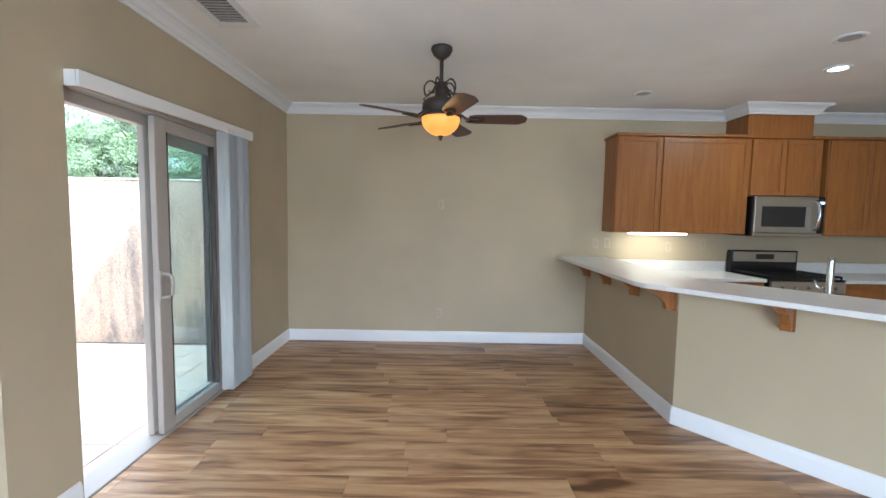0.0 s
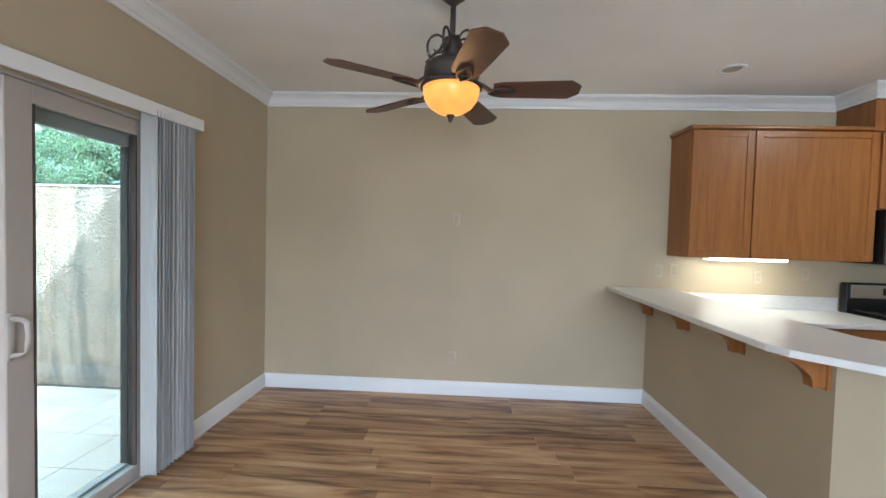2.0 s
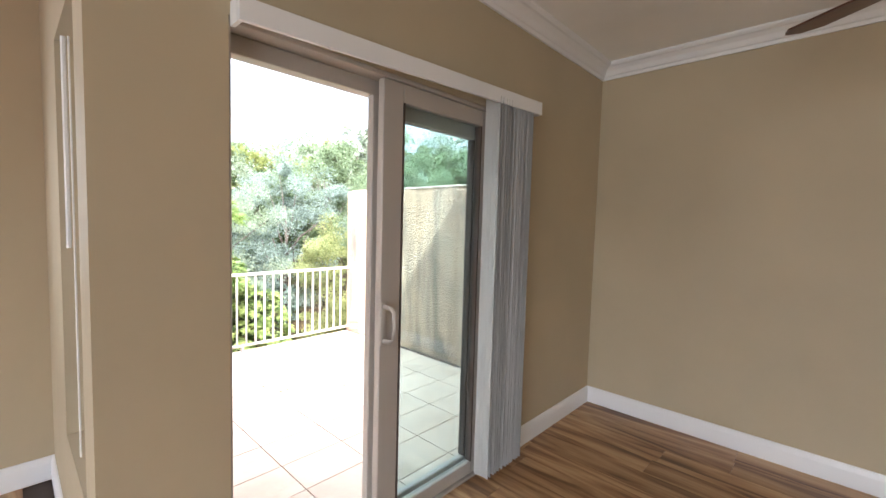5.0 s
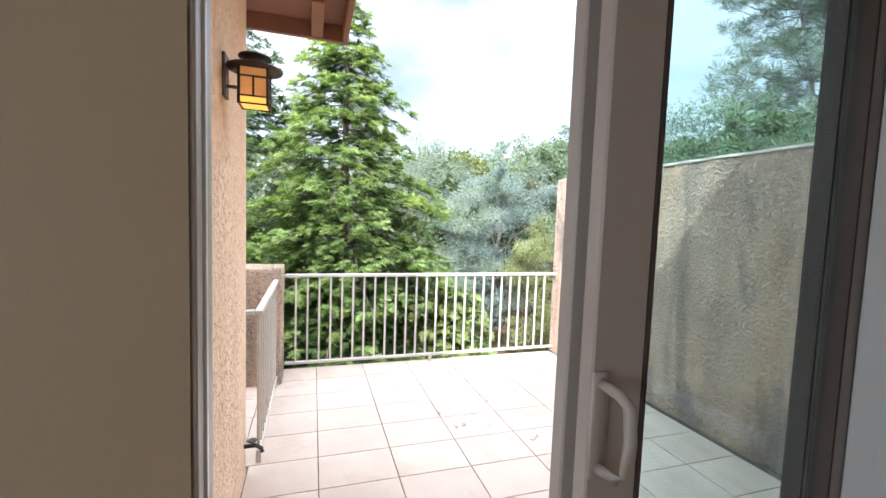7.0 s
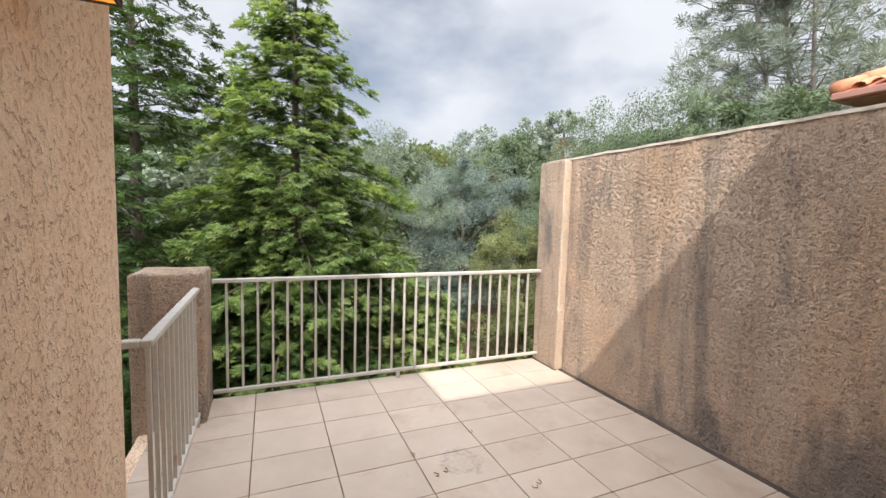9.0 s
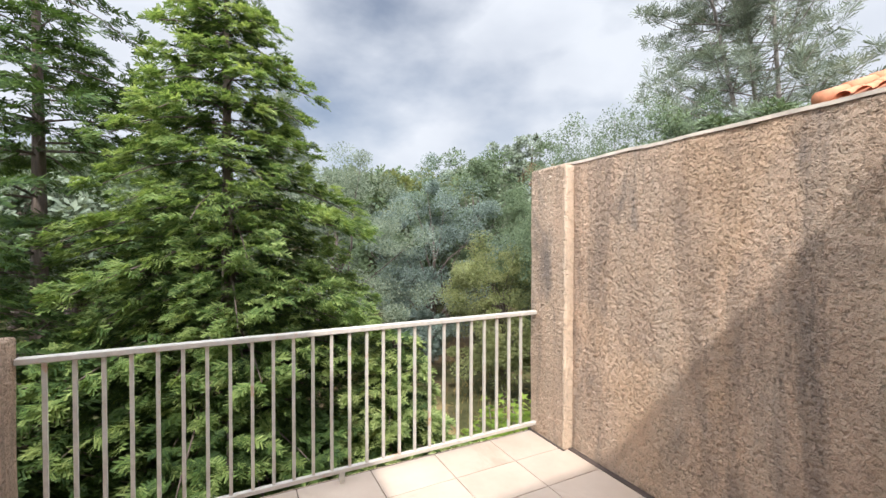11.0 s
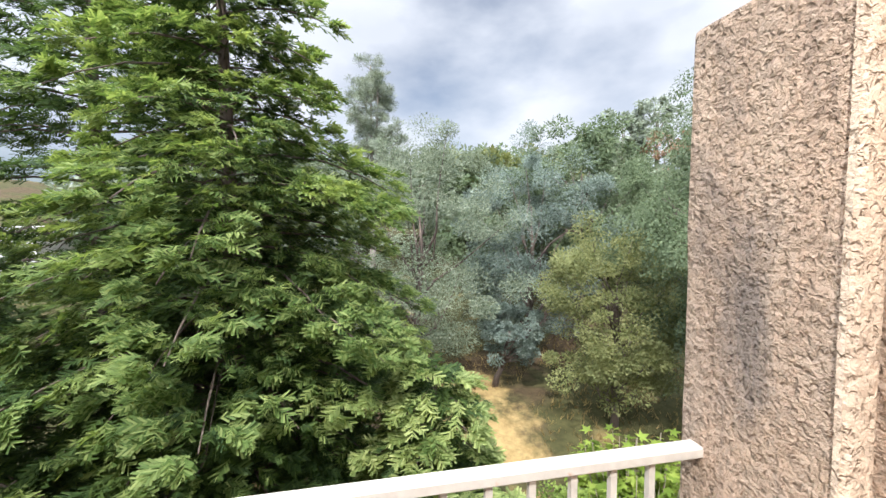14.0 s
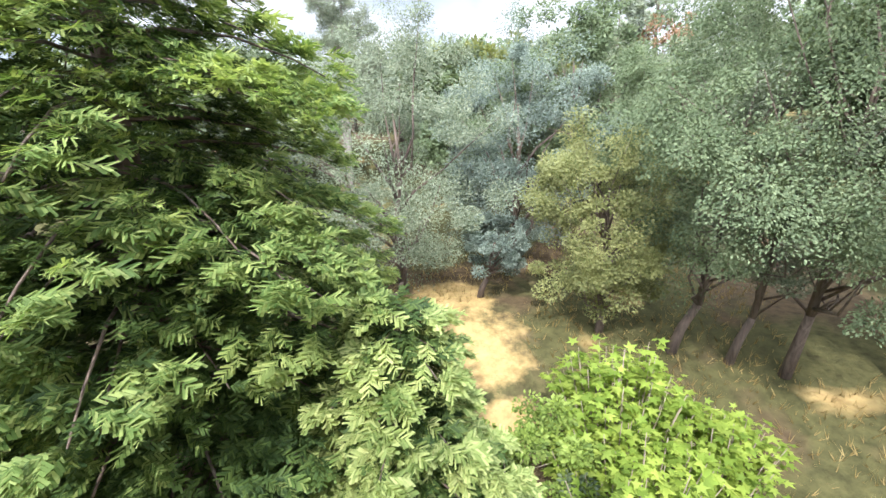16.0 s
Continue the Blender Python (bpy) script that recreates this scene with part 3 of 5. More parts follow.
# roof edges that shade the deck
roof = thing("roof", (-1.45, 2.9, 2.42), "rust-brown eaves with clay tiles over the deck doors", "roof", "", "structure")
part("eave_boards", boxes((-3.54, -3.081, -1.0, 3.39, 2.60, 2.64), (-3.08, -1.451, 2.891, 3.39, 2.60, 2.64)), M_FASCIA, roof)
part("fascia", boxes((-3.575, -3.541, -1.0, 3.425, 2.50, 2.66), (-3.54, -1.46, 3.391, 3.425, 2.50, 2.66), bevel=0.003), M_FASCIA, roof)
part("rafter_tail", boxes((-3.54, -3.09, 3.20, 3.27, 2.505, 2.598), bevel=0.004), M_FASCIA, roof)
part("rafter_tail", boxes((-3.54, -3.09, 2.60, 2.67, 2.505, 2.598), bevel=0.004), M_FASCIA, roof)
part("nook_cover", boxes((-3.56, -1.46, -1.0, 3.41, 2.665, 2.70), (-1.45, 6.3, -2.6, 6.05, 2.905, 2.95), (-3.08, -1.451, -1.0, 2.89, 2.905, 2.95)), M_CLAY, roof)
part("gable", boxes((-1.45, -1.30, 1.6, 6.1, 2.955, 3.44)), M_STUCCO, roof)
part("ridge_cover", boxes((-1.50, -1.0, 1.58, 6.12, 3.441, 3.47)), M_CLAY, roof)

# ---- sliding door ----
door = thing("sliding_door", (-1.38, D0, 0), "almond vinyl sliding glass door standing half open", "door", "", "structure")
part("frame", boxes((-1.372, -1.302, D0, D0 + 0.008, 0.012, DT), (-1.448, -1.374, D0 - 0.013, D0 - 0.004, 0.012, DT), (-1.448, -1.302, D1 - 0.04, D1, 0.012, DT), (-1.448, -1.302, D0 + 0.009, D1 - 0.04, 2.10, DT),
                    (-1.448, -1.385, D0 - 0.003, D1 - 0.04, 2.035, 2.10), bevel=0.003), M_FRAME, door)


def panel(x0, x1, y0, y1, z0, z1, stile, lead, name, parent):
    p = part(name, boxes((x0, x1, y0, y0 + lead, z0, z1), (x0, x1, y1 - stile, y1, z0, z1), (x0, x1, y0 + lead, y1 - stile, z0, z0 + 0.075),
                         (x0, x1, y0 + lead, y1 - stile, z1 - 0.085, z1), bevel=0.004), M_FRAME, parent)
    xm = (x0 + x1) / 2
    g = part("pane", boxes((xm - 0.004, xm + 0.004, y0 + lead, y1 - stile, z0 + 0.075, z1 - 0.085)), M_GLASS, p, "faintly green clear glass")
    g.visible_shadow = False
    part("glazing_bead", boxes((x0 - 0.002, x1 + 0.002, y0 + lead, y0 + lead + 0.008, z0 + 0.075, z1 - 0.085), (x0 - 0.002, x1 + 0.002, y1 - stile - 0.008, y1 - stile, z0 + 0.075, z1 - 0.085)),
         M_SUB, p, "thin dark glazing bead")
    return p


active = panel(-1.352, -1.312, 3.71, 4.44, 0.02, 2.098, 0.045, 0.115, "sliding_panel", door)
panel(-1.415, -1.375, 3.70, 4.46, 0.02, 2.034, 0.05, 0.05, "fixed_panel", door)
hb = bmesh.new()
tube(hb, [(-1.312, 3.728, 0.935), (-1.262, 3.732, 0.94), (-1.246, 3.738, 0.955), (-1.244, 3.742, 1.015), (-1.246, 3.738, 1.075), (-1.262, 3.732, 1.09), (-1.312, 3.728, 1.095)], 0.011, 8)
box(hb, -1.315, -1.305, 3.71, 3.746, 0.915, 1.115, bevel=0.003)
part("door_handle", hb, M_FRAME, active, "almond pull handle", True)
part("weatherstrip", boxes((-1.345, -1.335, D0 + 0.006, D0 + 0.012, 0.02, 2.03)), M_TRIM, door, "pale weatherstrip")

# valance and the stacked vertical blind
val = thing("blind_valance", (-1.25, 3.9, 2.13), "white vertical-blind valance above the sliding door", "valance")
SAG = Matrix(((1, 0.022, 0, -0.022 * 4.82), (0, 1, 0, 0), (0, 0.032, 1, -0.032 * 4.82), (0, 0, 0, 1)))


def sagged(bm):
    bmesh.ops.transform(bm, matrix=SAG, verts=bm.verts)
    return bm


part("face", sagged(boxes((-1.205, -1.19, 3.08, 4.82, 2.14, 2.215), bevel=0.002)), M_TRIM, val)
part("return", sagged(boxes((-1.2995, -1.206, 4.805, 4.82, 2.14, 2.215))), M_TRIM, val)
part("return", sagged(boxes((-1.262, -1.206, 3.08, 3.095, 2.14, 2.215))), M_TRIM, val)
part("headrail", sagged(boxes((-1.255, -1.215, 3.10, 4.80, 2.172, 2.205), bevel=0.003)), M_TRIM, val)
blind = thing("vertical_blind", (-1.25, 4.55, 0.02), "pale grey vertical blind vanes stacked aside", "blind")
rng = random.Random(4)
for i in range(13):
    y = 4.40 + i * 0.0275
    bm = bmesh.new()
    tilt = rng.uniform(-0.012, 0.012) + 0.012
    cols = []
    for k in range(5):
        u = k / 4
        x = -1.288 + 0.092 * u
        yy = y + tilt * (u - 0.5) * 2 + 0.006 * math.sin(math.pi * u)
        cols.append([bm.verts.new((x, yy, 0.03)), bm.verts.new((x, yy, 2.16)), bm.verts.new((x, yy + 0.0016, 2.16)), bm.verts.new((x, yy + 0.0016, 0.03))])
    for a, b in zip(cols, cols[1:]):
        for q in range(4):
            bm.faces.new((a[q], a[(q + 1) % 4], b[(q + 1) % 4], b[q]))
    bm.faces.new(cols[0])
    bm.faces.new(cols[-1][::-1])
    part("vane", bm, M_VANE, blind)

# ---- nook window ----
win = thing("window_1", (-1.8, 2.85, WZ0), "white single-hung window reflecting the trees", "window", "", "structure")
part("window_frame", boxes((W0, W0 + 0.045, 2.80, 2.895, WZ0, WZ1), (W1 - 0.03, W1, 2.80, 2.892, WZ0, WZ1), (W0 + 0.045, W1 - 0.03, 2.80, 2.895, WZ1 - 0.045, WZ1),
                           (W0 + 0.045, W1 - 0.03, 2.80, 2.895, WZ0, WZ0 + 0.045), bevel=0.003), M_TRIM, win)
part("meeting_rail", boxes((W0 + 0.046, W1 - 0.031, 2.83, 2.893, 1.27, 1.335), bevel=0.004), M_TRIM, win)
for z0, z1, y in ((1.335, WZ1 - 0.045, 2.885), (WZ0 + 0.045, 1.27, 2.872)):
    g = part("pane", boxes((W0 + 0.045, W1 - 0.03, y - 0.003, y + 0.003, z0, z1)), M_WINGLASS, win)
    g.visible_shadow = False
cord = thing("blind_wand", (-1.42, 2.70, 1.1), "white blind wand and cord hanging by the nook window", "blind wand")
part("wand", tube(bmesh.new(), [(-1.40, 2.69, 1.95), (-1.40, 2.69, 1.38)], 0.006, 6), M_TRIM, cord)
part("cord", tube(bmesh.new(), [(-1.385, 2.70, 1.95), (-1.385, 2.70, 0.78)], 0.0025, 5), M_TRIM, cord)

# ---- deck railings ----


def railing(name, at, label, top, bottom, posts, legs, axis):
    r = thing(name, at, label, "railing")
    part("top_rail", boxes(*top, bevel=0.004), M_RAIL, r)
    part("bottom_rail", boxes(bottom, bevel=0.003), M_RAIL, r)
    for p in posts:
        part("baluster", boxes((p[0] - 0.008, p[0] + 0.008, p[1] - 0.008, p[1] + 0.008, bottom[5] - 0.002, top[0][4] + 0.002)), M_RAIL, r)
    for g in legs:
        part("leg", boxes((g[0] - 0.014, g[0] + 0.014, g[1] - 0.014, g[1] + 0.014, DECK, bottom[4] + 0.002)), M_RAIL, r)
    return r


NB = 26
railing("deck_railing", (-4.64, 4.37, DECK), "almond-painted metal railing with thin balusters and rust spots", [(-4.662, -4.618, 2.99, 5.80, 0.812, 0.84)], (-4.654, -4.626, 2.99, 5.80, 0.005, 0.03),
        [(-4.64, 5.646 - 0.1025 * i) for i in range(NB)], [(-4.64, 4.37)], "y")
railing("side_railing", (-3.75, 2.94, DECK), "almond-painted short metal railing by the nook wall", [(-4.315, -3.165, 2.92, 2.962, 0.81, 0.838), (-3.207, -3.165, 2.80, 2.9195, 0.81, 0.838)],
        (-4.315, -3.172, 2.928, 2.954, 0.0, 0.028), [(-3.19 - 0.105 * i, 2.941) for i in range(11)], [(-4.27, 2.941), (-3.19, 2.941)], "x")

# ---- wall lantern, hose tap ----
LX, LY, LZ = -2.52, 3.025, 1.795
lantern = thing("wall_lantern", (LX, 2.89, LZ), "craftsman copper wall lantern with amber mica panes", "wall lamp")
part("backplate", boxes((LX - 0.045, LX + 0.045, 2.89, 2.905, LZ + 0.03, LZ + 0.23), bevel=0.004), M_VERD, lantern)
part("arm", tube(bmesh.new(), [(LX, 2.90, LZ + 0.085), (LX, LY - 0.05, LZ + 0.085)], 0.008, 8), M_VERD, lantern)
part("arm", tube(bmesh.new(), [(LX, 2.90, LZ + 0.19), (LX, LY, LZ + 0.195)], 0.008, 8), M_VERD, lantern)
cage = bmesh.new()
h = 0.062
for sx in (-1, 1):
    for sy in (-1, 1):
        box(cage, LX + sx * h - 0.006, LX + sx * h + 0.006, LY + sy * h - 0.006, LY + sy * h + 0.006, LZ, LZ + 0.175)
for z in (LZ, LZ + 0.035, LZ + 0.125, LZ + 0.17):
    for s in (-1, 1):
        box(cage, LX - h, LX + h, LY + s * h - 0.004, LY + s * h + 0.004, z, z + 0.007)
        box(cage, LX + s * h - 0.004, LX + s * h + 0.004, LY - h, LY + h, z, z + 0.007)
for s in (-1, 1):
    box(cage, LX - 0.004, LX + 0.004, LY + s * h - 0.004, LY + s * h + 0.004, LZ + 0.035, LZ + 0.13)
    box(cage, LX + s * h - 0.004, LX + s * h + 0.004, LY - 0.004, LY + 0.004, LZ + 0.035, LZ + 0.13)
part("cage", cage, M_BRONZE, lantern)
q = h - 0.006
part("mica_pane", boxes((LX - q, LX + q, LY - q, LY + q, LZ + 0.042, LZ + 0.17)), M_MICA, lantern, "amber mica")
part("lower_pane", boxes((LX - q, LX + q, LY - q, LY + q, LZ + 0.004, LZ + 0.036)), M_MICALOW, lantern, "bright amber lower band")
part("hood", lathe([(0.125, 0.172), (0.125, 0.18), (0.06, 0.205), (0.045, 0.21), (0.045, 0.228), (0.075, 0.23), (0.07, 0.238), (0.02, 0.25), (0.0, 0.252)], 28, (LX, LY, LZ)), M_BRONZE, lantern, "round bronze hood", True)
lantern.scale = (0.82, 0.82, 0.82)
tap = thing("hose_tap", (-3.02, 2.89, 0.12), "brass garden hose tap low on the stucco wall", "tap")
part("spout", tube(bmesh.new(), [(-3.02, 2.885, 0.14), (-3.02, 2.95, 0.14), (-3.02, 2.975, 0.12), (-3.02, 2.98, 0.10)], 0.011, 8), M_BRONZE, tap)
part("wheel_handle", lathe([(0.022, 0.0), (0.026, 0.004), (0.022, 0.008)], 12, (-3.02, 2.93, 0.165)), M_BRONZE, tap)
part("stem", tube(bmesh.new(), [(-3.02, 2.93, 0.14), (-3.02, 2.93, 0.168)], 0.006, 6), M_BRONZE, tap)

# ---- ceiling fan ----
FX, FY = 0.485, 4.25
fan = thing("ceiling_fan", (FX, FY, ZC), "dark bronze scroll-work ceiling fan with amber glass bowl lit", "ceiling fan")
part("canopy", lathe([(0.0, -0.002), (0.078, -0.002), (0.08, -0.02), (0.065, -0.055), (0.04, -0.075), (0.03, -0.085), (0.0, -0.086)], 28, (FX, FY, ZC)), M_BRONZE, fan, "", True)
part("downrod", lathe([(0.014, -0.33), (0.014, -0.07)], 14, (FX, FY, ZC)), M_BRONZE, fan, "", True)
part("motor", lathe([(0.0, 2.50), (0.028, 2.50), (0.035, 2.44), (0.05, 2.41), (0.05, 2.385), (0.11, 2.37), (0.138, 2.345), (0.142, 2.30), (0.12, 2.275), (0.125, 2.262), (0.155, 2.255), (0.158, 2.238), (0.10, 2.23), (0.0, 2.23)], 36, (FX, FY, 0)),
     M_BRONZE, fan, "", True)
part("bowl", lathe([(0.146, 2.236), (0.145, 2.215), (0.135, 2.18), (0.11, 2.145), (0.07, 2.118), (0.03, 2.106), (0.0, 2.104)], 40, (FX, FY, 0)), M_BOWL, fan, "glowing amber glass bowl", True).visible_shadow = False
part("finial", lathe([(0.0, 2.108), (0.02, 2.106), (0.022, 2.098), (0.012, 2.092), (0.013, 2.082), (0.006, 2.072), (0.0, 2.062)], 16, (FX, FY, 0)), M_BRONZE, fan, "", True)
for i in range(5):
    a = radians(72 * i + 36)
    bm = bmesh.new()
    ca, sa = math.cos(a), math.sin(a)
    pts = []
    for k in range(26):
        t = k / 25
        ang = -0.9 + t * 6.6
        r = 0.058 * (1 - 0.62 * t)
        u, w = 0.075 + r * math.cos(ang), 2.455 + r * math.sin(ang) * 1.25
        pts.append((FX + ca * u, FY + sa * u, w))
    tube(bm, pts, [0.0075 - 0.004 * k / 25 for k in range(26)], 6)
    low = [(FX + ca * u, FY + sa * u, w) for u, w in ((0.03, 2.50), (0.06, 2.44), (0.105, 2.40), (0.13, 2.375), (0.118, 2.352))]
    tube(bm, low, 0.008, 6)
    part("scroll", bm, M_BRONZE, fan, "", True)
for i in range(5):
    a = radians(72 * i - 2)
    m = Matrix.Translation((FX, FY, 2.228)) @ Matrix.Rotation(a, 4, "Z") @ Matrix.Rotation(radians(-12), 4, "X")
    bm = bmesh.new()
    ol = [(0.215, -0.052), (0.26, -0.066), (0.45, -0.074), (0.595, -0.078), (0.645, -0.034), (0.645, 0.034), (0.595, 0.078), (0.45, 0.074), (0.26, 0.066), (0.215, 0.052)]
    prism(bm, ol, 0.0, 0.007)
    bmesh.ops.transform(bm, matrix=m, verts=bm.verts)
    part("blade", bm, M_BLADE, fan, "walnut-brown blade")
    bm = bmesh.new()
    tube(bm, [(0.115, 0, 0.045), (0.16, 0, 0.03), (0.20, 0.0, 0.0), (0.235, 0, -0.006)], [0.013, 0.011, 0.011, 0.013], 8)
    for s in (-1, 1):
        tube(bm, [(0.19, 0, -0.014), (0.22, s * 0.028, -0.008), (0.26, s * 0.034, -0.006), (0.30, s * 0.018, -0.006), (0.325, 0, -0.006)], 0.007, 6)
    bmesh.ops.transform(bm, matrix=m, verts=bm.verts)
    part("blade_arm", bm, M_BRONZE, fan, "", True)


# ---- plates, vent, ceiling lights ----
def plate(name, x, z, label, category, holes):
    p = thing(name, (x, YB, z), label, category)
    part("cover", boxes((x - 0.036, x + 0.036, YB - 0.006, YB - 0.0005, z - 0.058, z + 0.058), bevel=0.002), M_PLATE, p)
    for dx, dz, w, hh in holes:
        part("insert", boxes((x + dx - w, x + dx + w, YB - 0.0085, YB - 0.0055, z + dz - hh, z + dz + hh)), M_WALL, p)


SOCK = [(0, 0.02, 0.016, 0.014), (0, -0.02, 0.016, 0.014)]
ROCK = [(0, 0, 0.016, 0.033)]
plate("light_switch", 0.497, 1.638, "almond switch plate on the back wall", "switch", ROCK)
plate("wall_outlet", 0.492, 0.352, "almond double outlet low on the back wall", "outlet", SOCK)
plate("wall_outlet", 2.327, 1.215, "almond outlet above the breakfast bar", "outlet", SOCK)
plate("light_switch", 2.465, 1.223, "almond switch plate above the breakfast bar", "switch", ROCK)
plate("wall_outlet", 3.19, 1.185, "almond outlet on the kitchen splash wall", "outlet", SOCK)
plate("light_switch", 3.60, 1.225, "almond switch plate by the range", "switch", ROCK)

vent = thing("ceiling_vent", (-0.88, 3.72, ZC), "white ceiling air vent with dark slots", "vent")
part("vent_frame", boxes((-1.02, -0.74, 3.42, 3.47, ZC - 0.012, ZC - 0.001), (-1.02, -0.74, 3.90, 3.97, ZC - 0.012, ZC - 0.001), (-1.02, -0.97, 3.47, 3.90, ZC - 0.012, ZC - 0.001), (-0.79, -0.74, 3.47, 3.90, ZC - 0.012, ZC - 0.001), bevel=0.002), M_TRIM, vent)
part("backing", boxes((-0.97, -0.79, 3.47, 3.90, ZC - 0.004, ZC - 0.001)), M_BLACK, vent)
for i in range(12):
    y = 3.485 + i * 0.035
    part("slat", boxes((-0.969, -0.791, y, y + 0.006, ZC - 0.014, ZC - 0.004)), M_FRAME, vent)

for x, y, lit in ((3.707, 4.503, True), (3.255, 3.95, False), (2.487, 5.264, False)):
    d = thing("recessed_downlight", (x, y, ZC), "round white recessed ceiling light, switched on" if lit else "round white recessed ceiling light, switched off", "ceiling light", "recessed lights")
    part("trim_ring", lathe([(0.062, -0.002), (0.07, -0.012), (0.09, -0.008), (0.094, -0.001)], 28, (x, y, ZC)), M_TRIM, d, "", True)
    part("lens", lathe([(0.0, -0.006), (0.062, -0.005), (0.062, -0.001), (0.0, -0.001)], 24, (x, y, ZC)), M_CAN if lit else M_VANE, d)

# ---- breakfast bar ----
outer = [(1.87, YB - 0.001), (1.87, 3.93), (1.90, 3.835), off(K2, 0.1, -0.36)]
inner = [off(K2, 0.1, 0.20), (2.43, 4.12), (2.43, YB - 0.001)]
bm = prism(bmesh.new(), outer + inner, 1.031, 1.062)
bmesh.ops.bevel(bm, geom=[e for e in bm.edges if abs(e.verts[0].co.z - e.verts[1].co.z) < 1e-6], offset=0.004, segments=2, affect="EDGES")
solid("bar_top", bm, M_QUARTZ, "white quartz breakfast bar top with a turned corner", "countertop")


def corbel(at, ang, label, wide=0.045):
    c = thing("corbel", (*at, 0.835), label, "corbel", "corbels under the bar")
    m = Matrix.Translation((*at, 0)) @ Matrix.Rotation(ang, 4, "Z")
    prof = [(0, 1.029), (0.26, 1.029), (0.26, 1.005), (0.235, 0.985), (0.20, 0.975), (0.15, 0.955), (0.11, 0.925), (0.085, 0.90), (0.075, 0.88), (0.07, 0.845), (0, 0.845)]
    bm = bmesh.new()
    a = [bm.verts.new((u, -wide / 2, z)) for u, z in prof]
    b = [bm.verts.new((u, wide / 2, z)) for u, z in prof]
    bm.faces.new(a)
    bm.faces.new(b[::-1])
    for i in range(len(prof)):
        j = (i + 1) % len(prof)
        bm.faces.new((a[i], a[j], b[j], b[i]))
    bmesh.ops.transform(bm, matrix=m, verts=bm.verts)
    part("bracket", bm, M_OAKCAB, c)
    bm = boxes((0.002, 0.018, -wide * 0.72, wide * 0.72, 0.835, 1.028), bevel=0.003)
    bmesh.ops.transform(bm, matrix=m, verts=bm.verts)
    part("back_plate", bm, M_OAKCAB, c)


for y in (5.80, 5.22, 4.62):
    corbel((2.2335, y), math.pi, "small honey maple corbel under the bar")
corbel((2.2315, 4.06), math.pi, "honey maple corbel at the bar corner", 0.055)
nang = math.atan2(-KN[1], -KN[0])
for a in (0.62, 1.25):
    corbel(off(K1, a, -0.001), nang, "honey maple corbel under the turned bar", 0.05)

# ---- kitchen ----


def cabinet(name, x0, x1, z0, z1, y0, y1, doors, label, panels=1):
    c = thing(name, ((x0 + x1) / 2, y1, z0), label, "cabinet", "kitchen cabinets")
    part("body", boxes((x0, x1, y0, y1, z0, z1), bevel=0.002), M_OAKCAB, c)
    for a, b in doors:
        d = bmesh.new()
        f = y0 - 0.02
        s = 0.058
        for q in ((a, a + s, z0 + 0.006, z1 - 0.006), (b - s, b, z0 + 0.006, z1 - 0.006), (a + s, b - s, z0 + 0.006, z0 + s), (a + s, b - s, z1 - s, z1 - 0.006)):
            box(d, q[0], q[1], f, y0 - 0.001, q[2], q[3], bevel=0.0025)
        dd = part("door", d, M_OAKCAB, c)
        part("door_panel", boxes((a + s - 0.002, b - s + 0.002, f + 0.009, y0 - 0.002, z0 + s - 0.002, z1 - s + 0.002)), M_OAKCAB, dd)
    return c


UY = 5.595
cabinet("wall_cabinet", 2.395, 3.845, 1.36, 2.40, UY, YB - 0.001, [(2.40, 2.885), (2.895, 3.835)], "honey maple wall cabinet with one narrow and one wide door")
cabinet("wall_cabinet", 3.85, 4.63, 1.785, 2.40, UY, YB - 0.001, [(3.86, 4.235), (4.243, 4.62)], "honey maple cabinet above the microwave")
cabinet("wall_cabinet", 4.70, 6.19, 1.36, 2.40, UY, YB - 0.001, [(4.71, 5.19), (5.2, 5.68), (5.69, 6.18)], "honey maple wall cabinet beside the microwave")
solid("cabinet_cornice", boxes((2.375, 3.78, UY - 0.035, YB - 0.001, 2.402, 2.432), (4.50, 6.19, UY - 0.035, YB - 0.001, 2.402, 2.432), bevel=0.006), M_OAKCAB, "honey maple cornice on the wall cabinets", "moulding")
solid("vent_chase", boxes((3.785, 4.495, 5.57, YB - 0.001, 2.402, 2.66), bevel=0.003), M_OAKCAB, "honey maple duct box up to the crown moulding", "duct cover")
under = thing("under_cabinet_lamp", (2.94, 5.72, 1.33), "slim glowing light bar under the wall cabinet", "light bar")
part("housing", boxes((2.62, 3.26, 5.68, 5.76, 1.345, 1.359), bevel=0.002), M_TRIM, under)
part("diffuser", boxes((2.63, 3.25, 5.665, 5.679, 1.338, 1.358), (2.63, 3.25, 5.685, 5.755, 1.341, 1.3445)), M_LED, under)

mw = thing("microwave", (4.28, 5.9, 1.345), "stainless over-range microwave with a bowed handle", "microwave")
part("body", boxes((3.87, 4.63, 5.53, YB - 0.001, 1.345, 1.78), bevel=0.004), M_BLACK, mw)
mdoor = part("door", boxes((3.875, 4.555, 5.502, 5.529, 1.385, 1.775), bevel=0.005), M_STEEL, mw)
part("door_window", boxes((3.95, 4.42, 5.498, 5.5015, 1.45, 1.67)), M_DARKGLASS, mdoor)
part("control_panel", boxes((4.558, 4.628, 5.504, 5.529, 1.385, 1.775), bevel=0.004), M_BLACK, mw)
part("display", boxes((4.57, 4.618, 5.501, 5.5035, 1.70, 1.725)), glow("clock_digits", (0.5, 0.7, 0.8), 0.5), mw)
part("grille", boxes((3.875, 4.628, 5.51, 5.529, 1.348, 1.382), bevel=0.003), M_STEEL, mw)
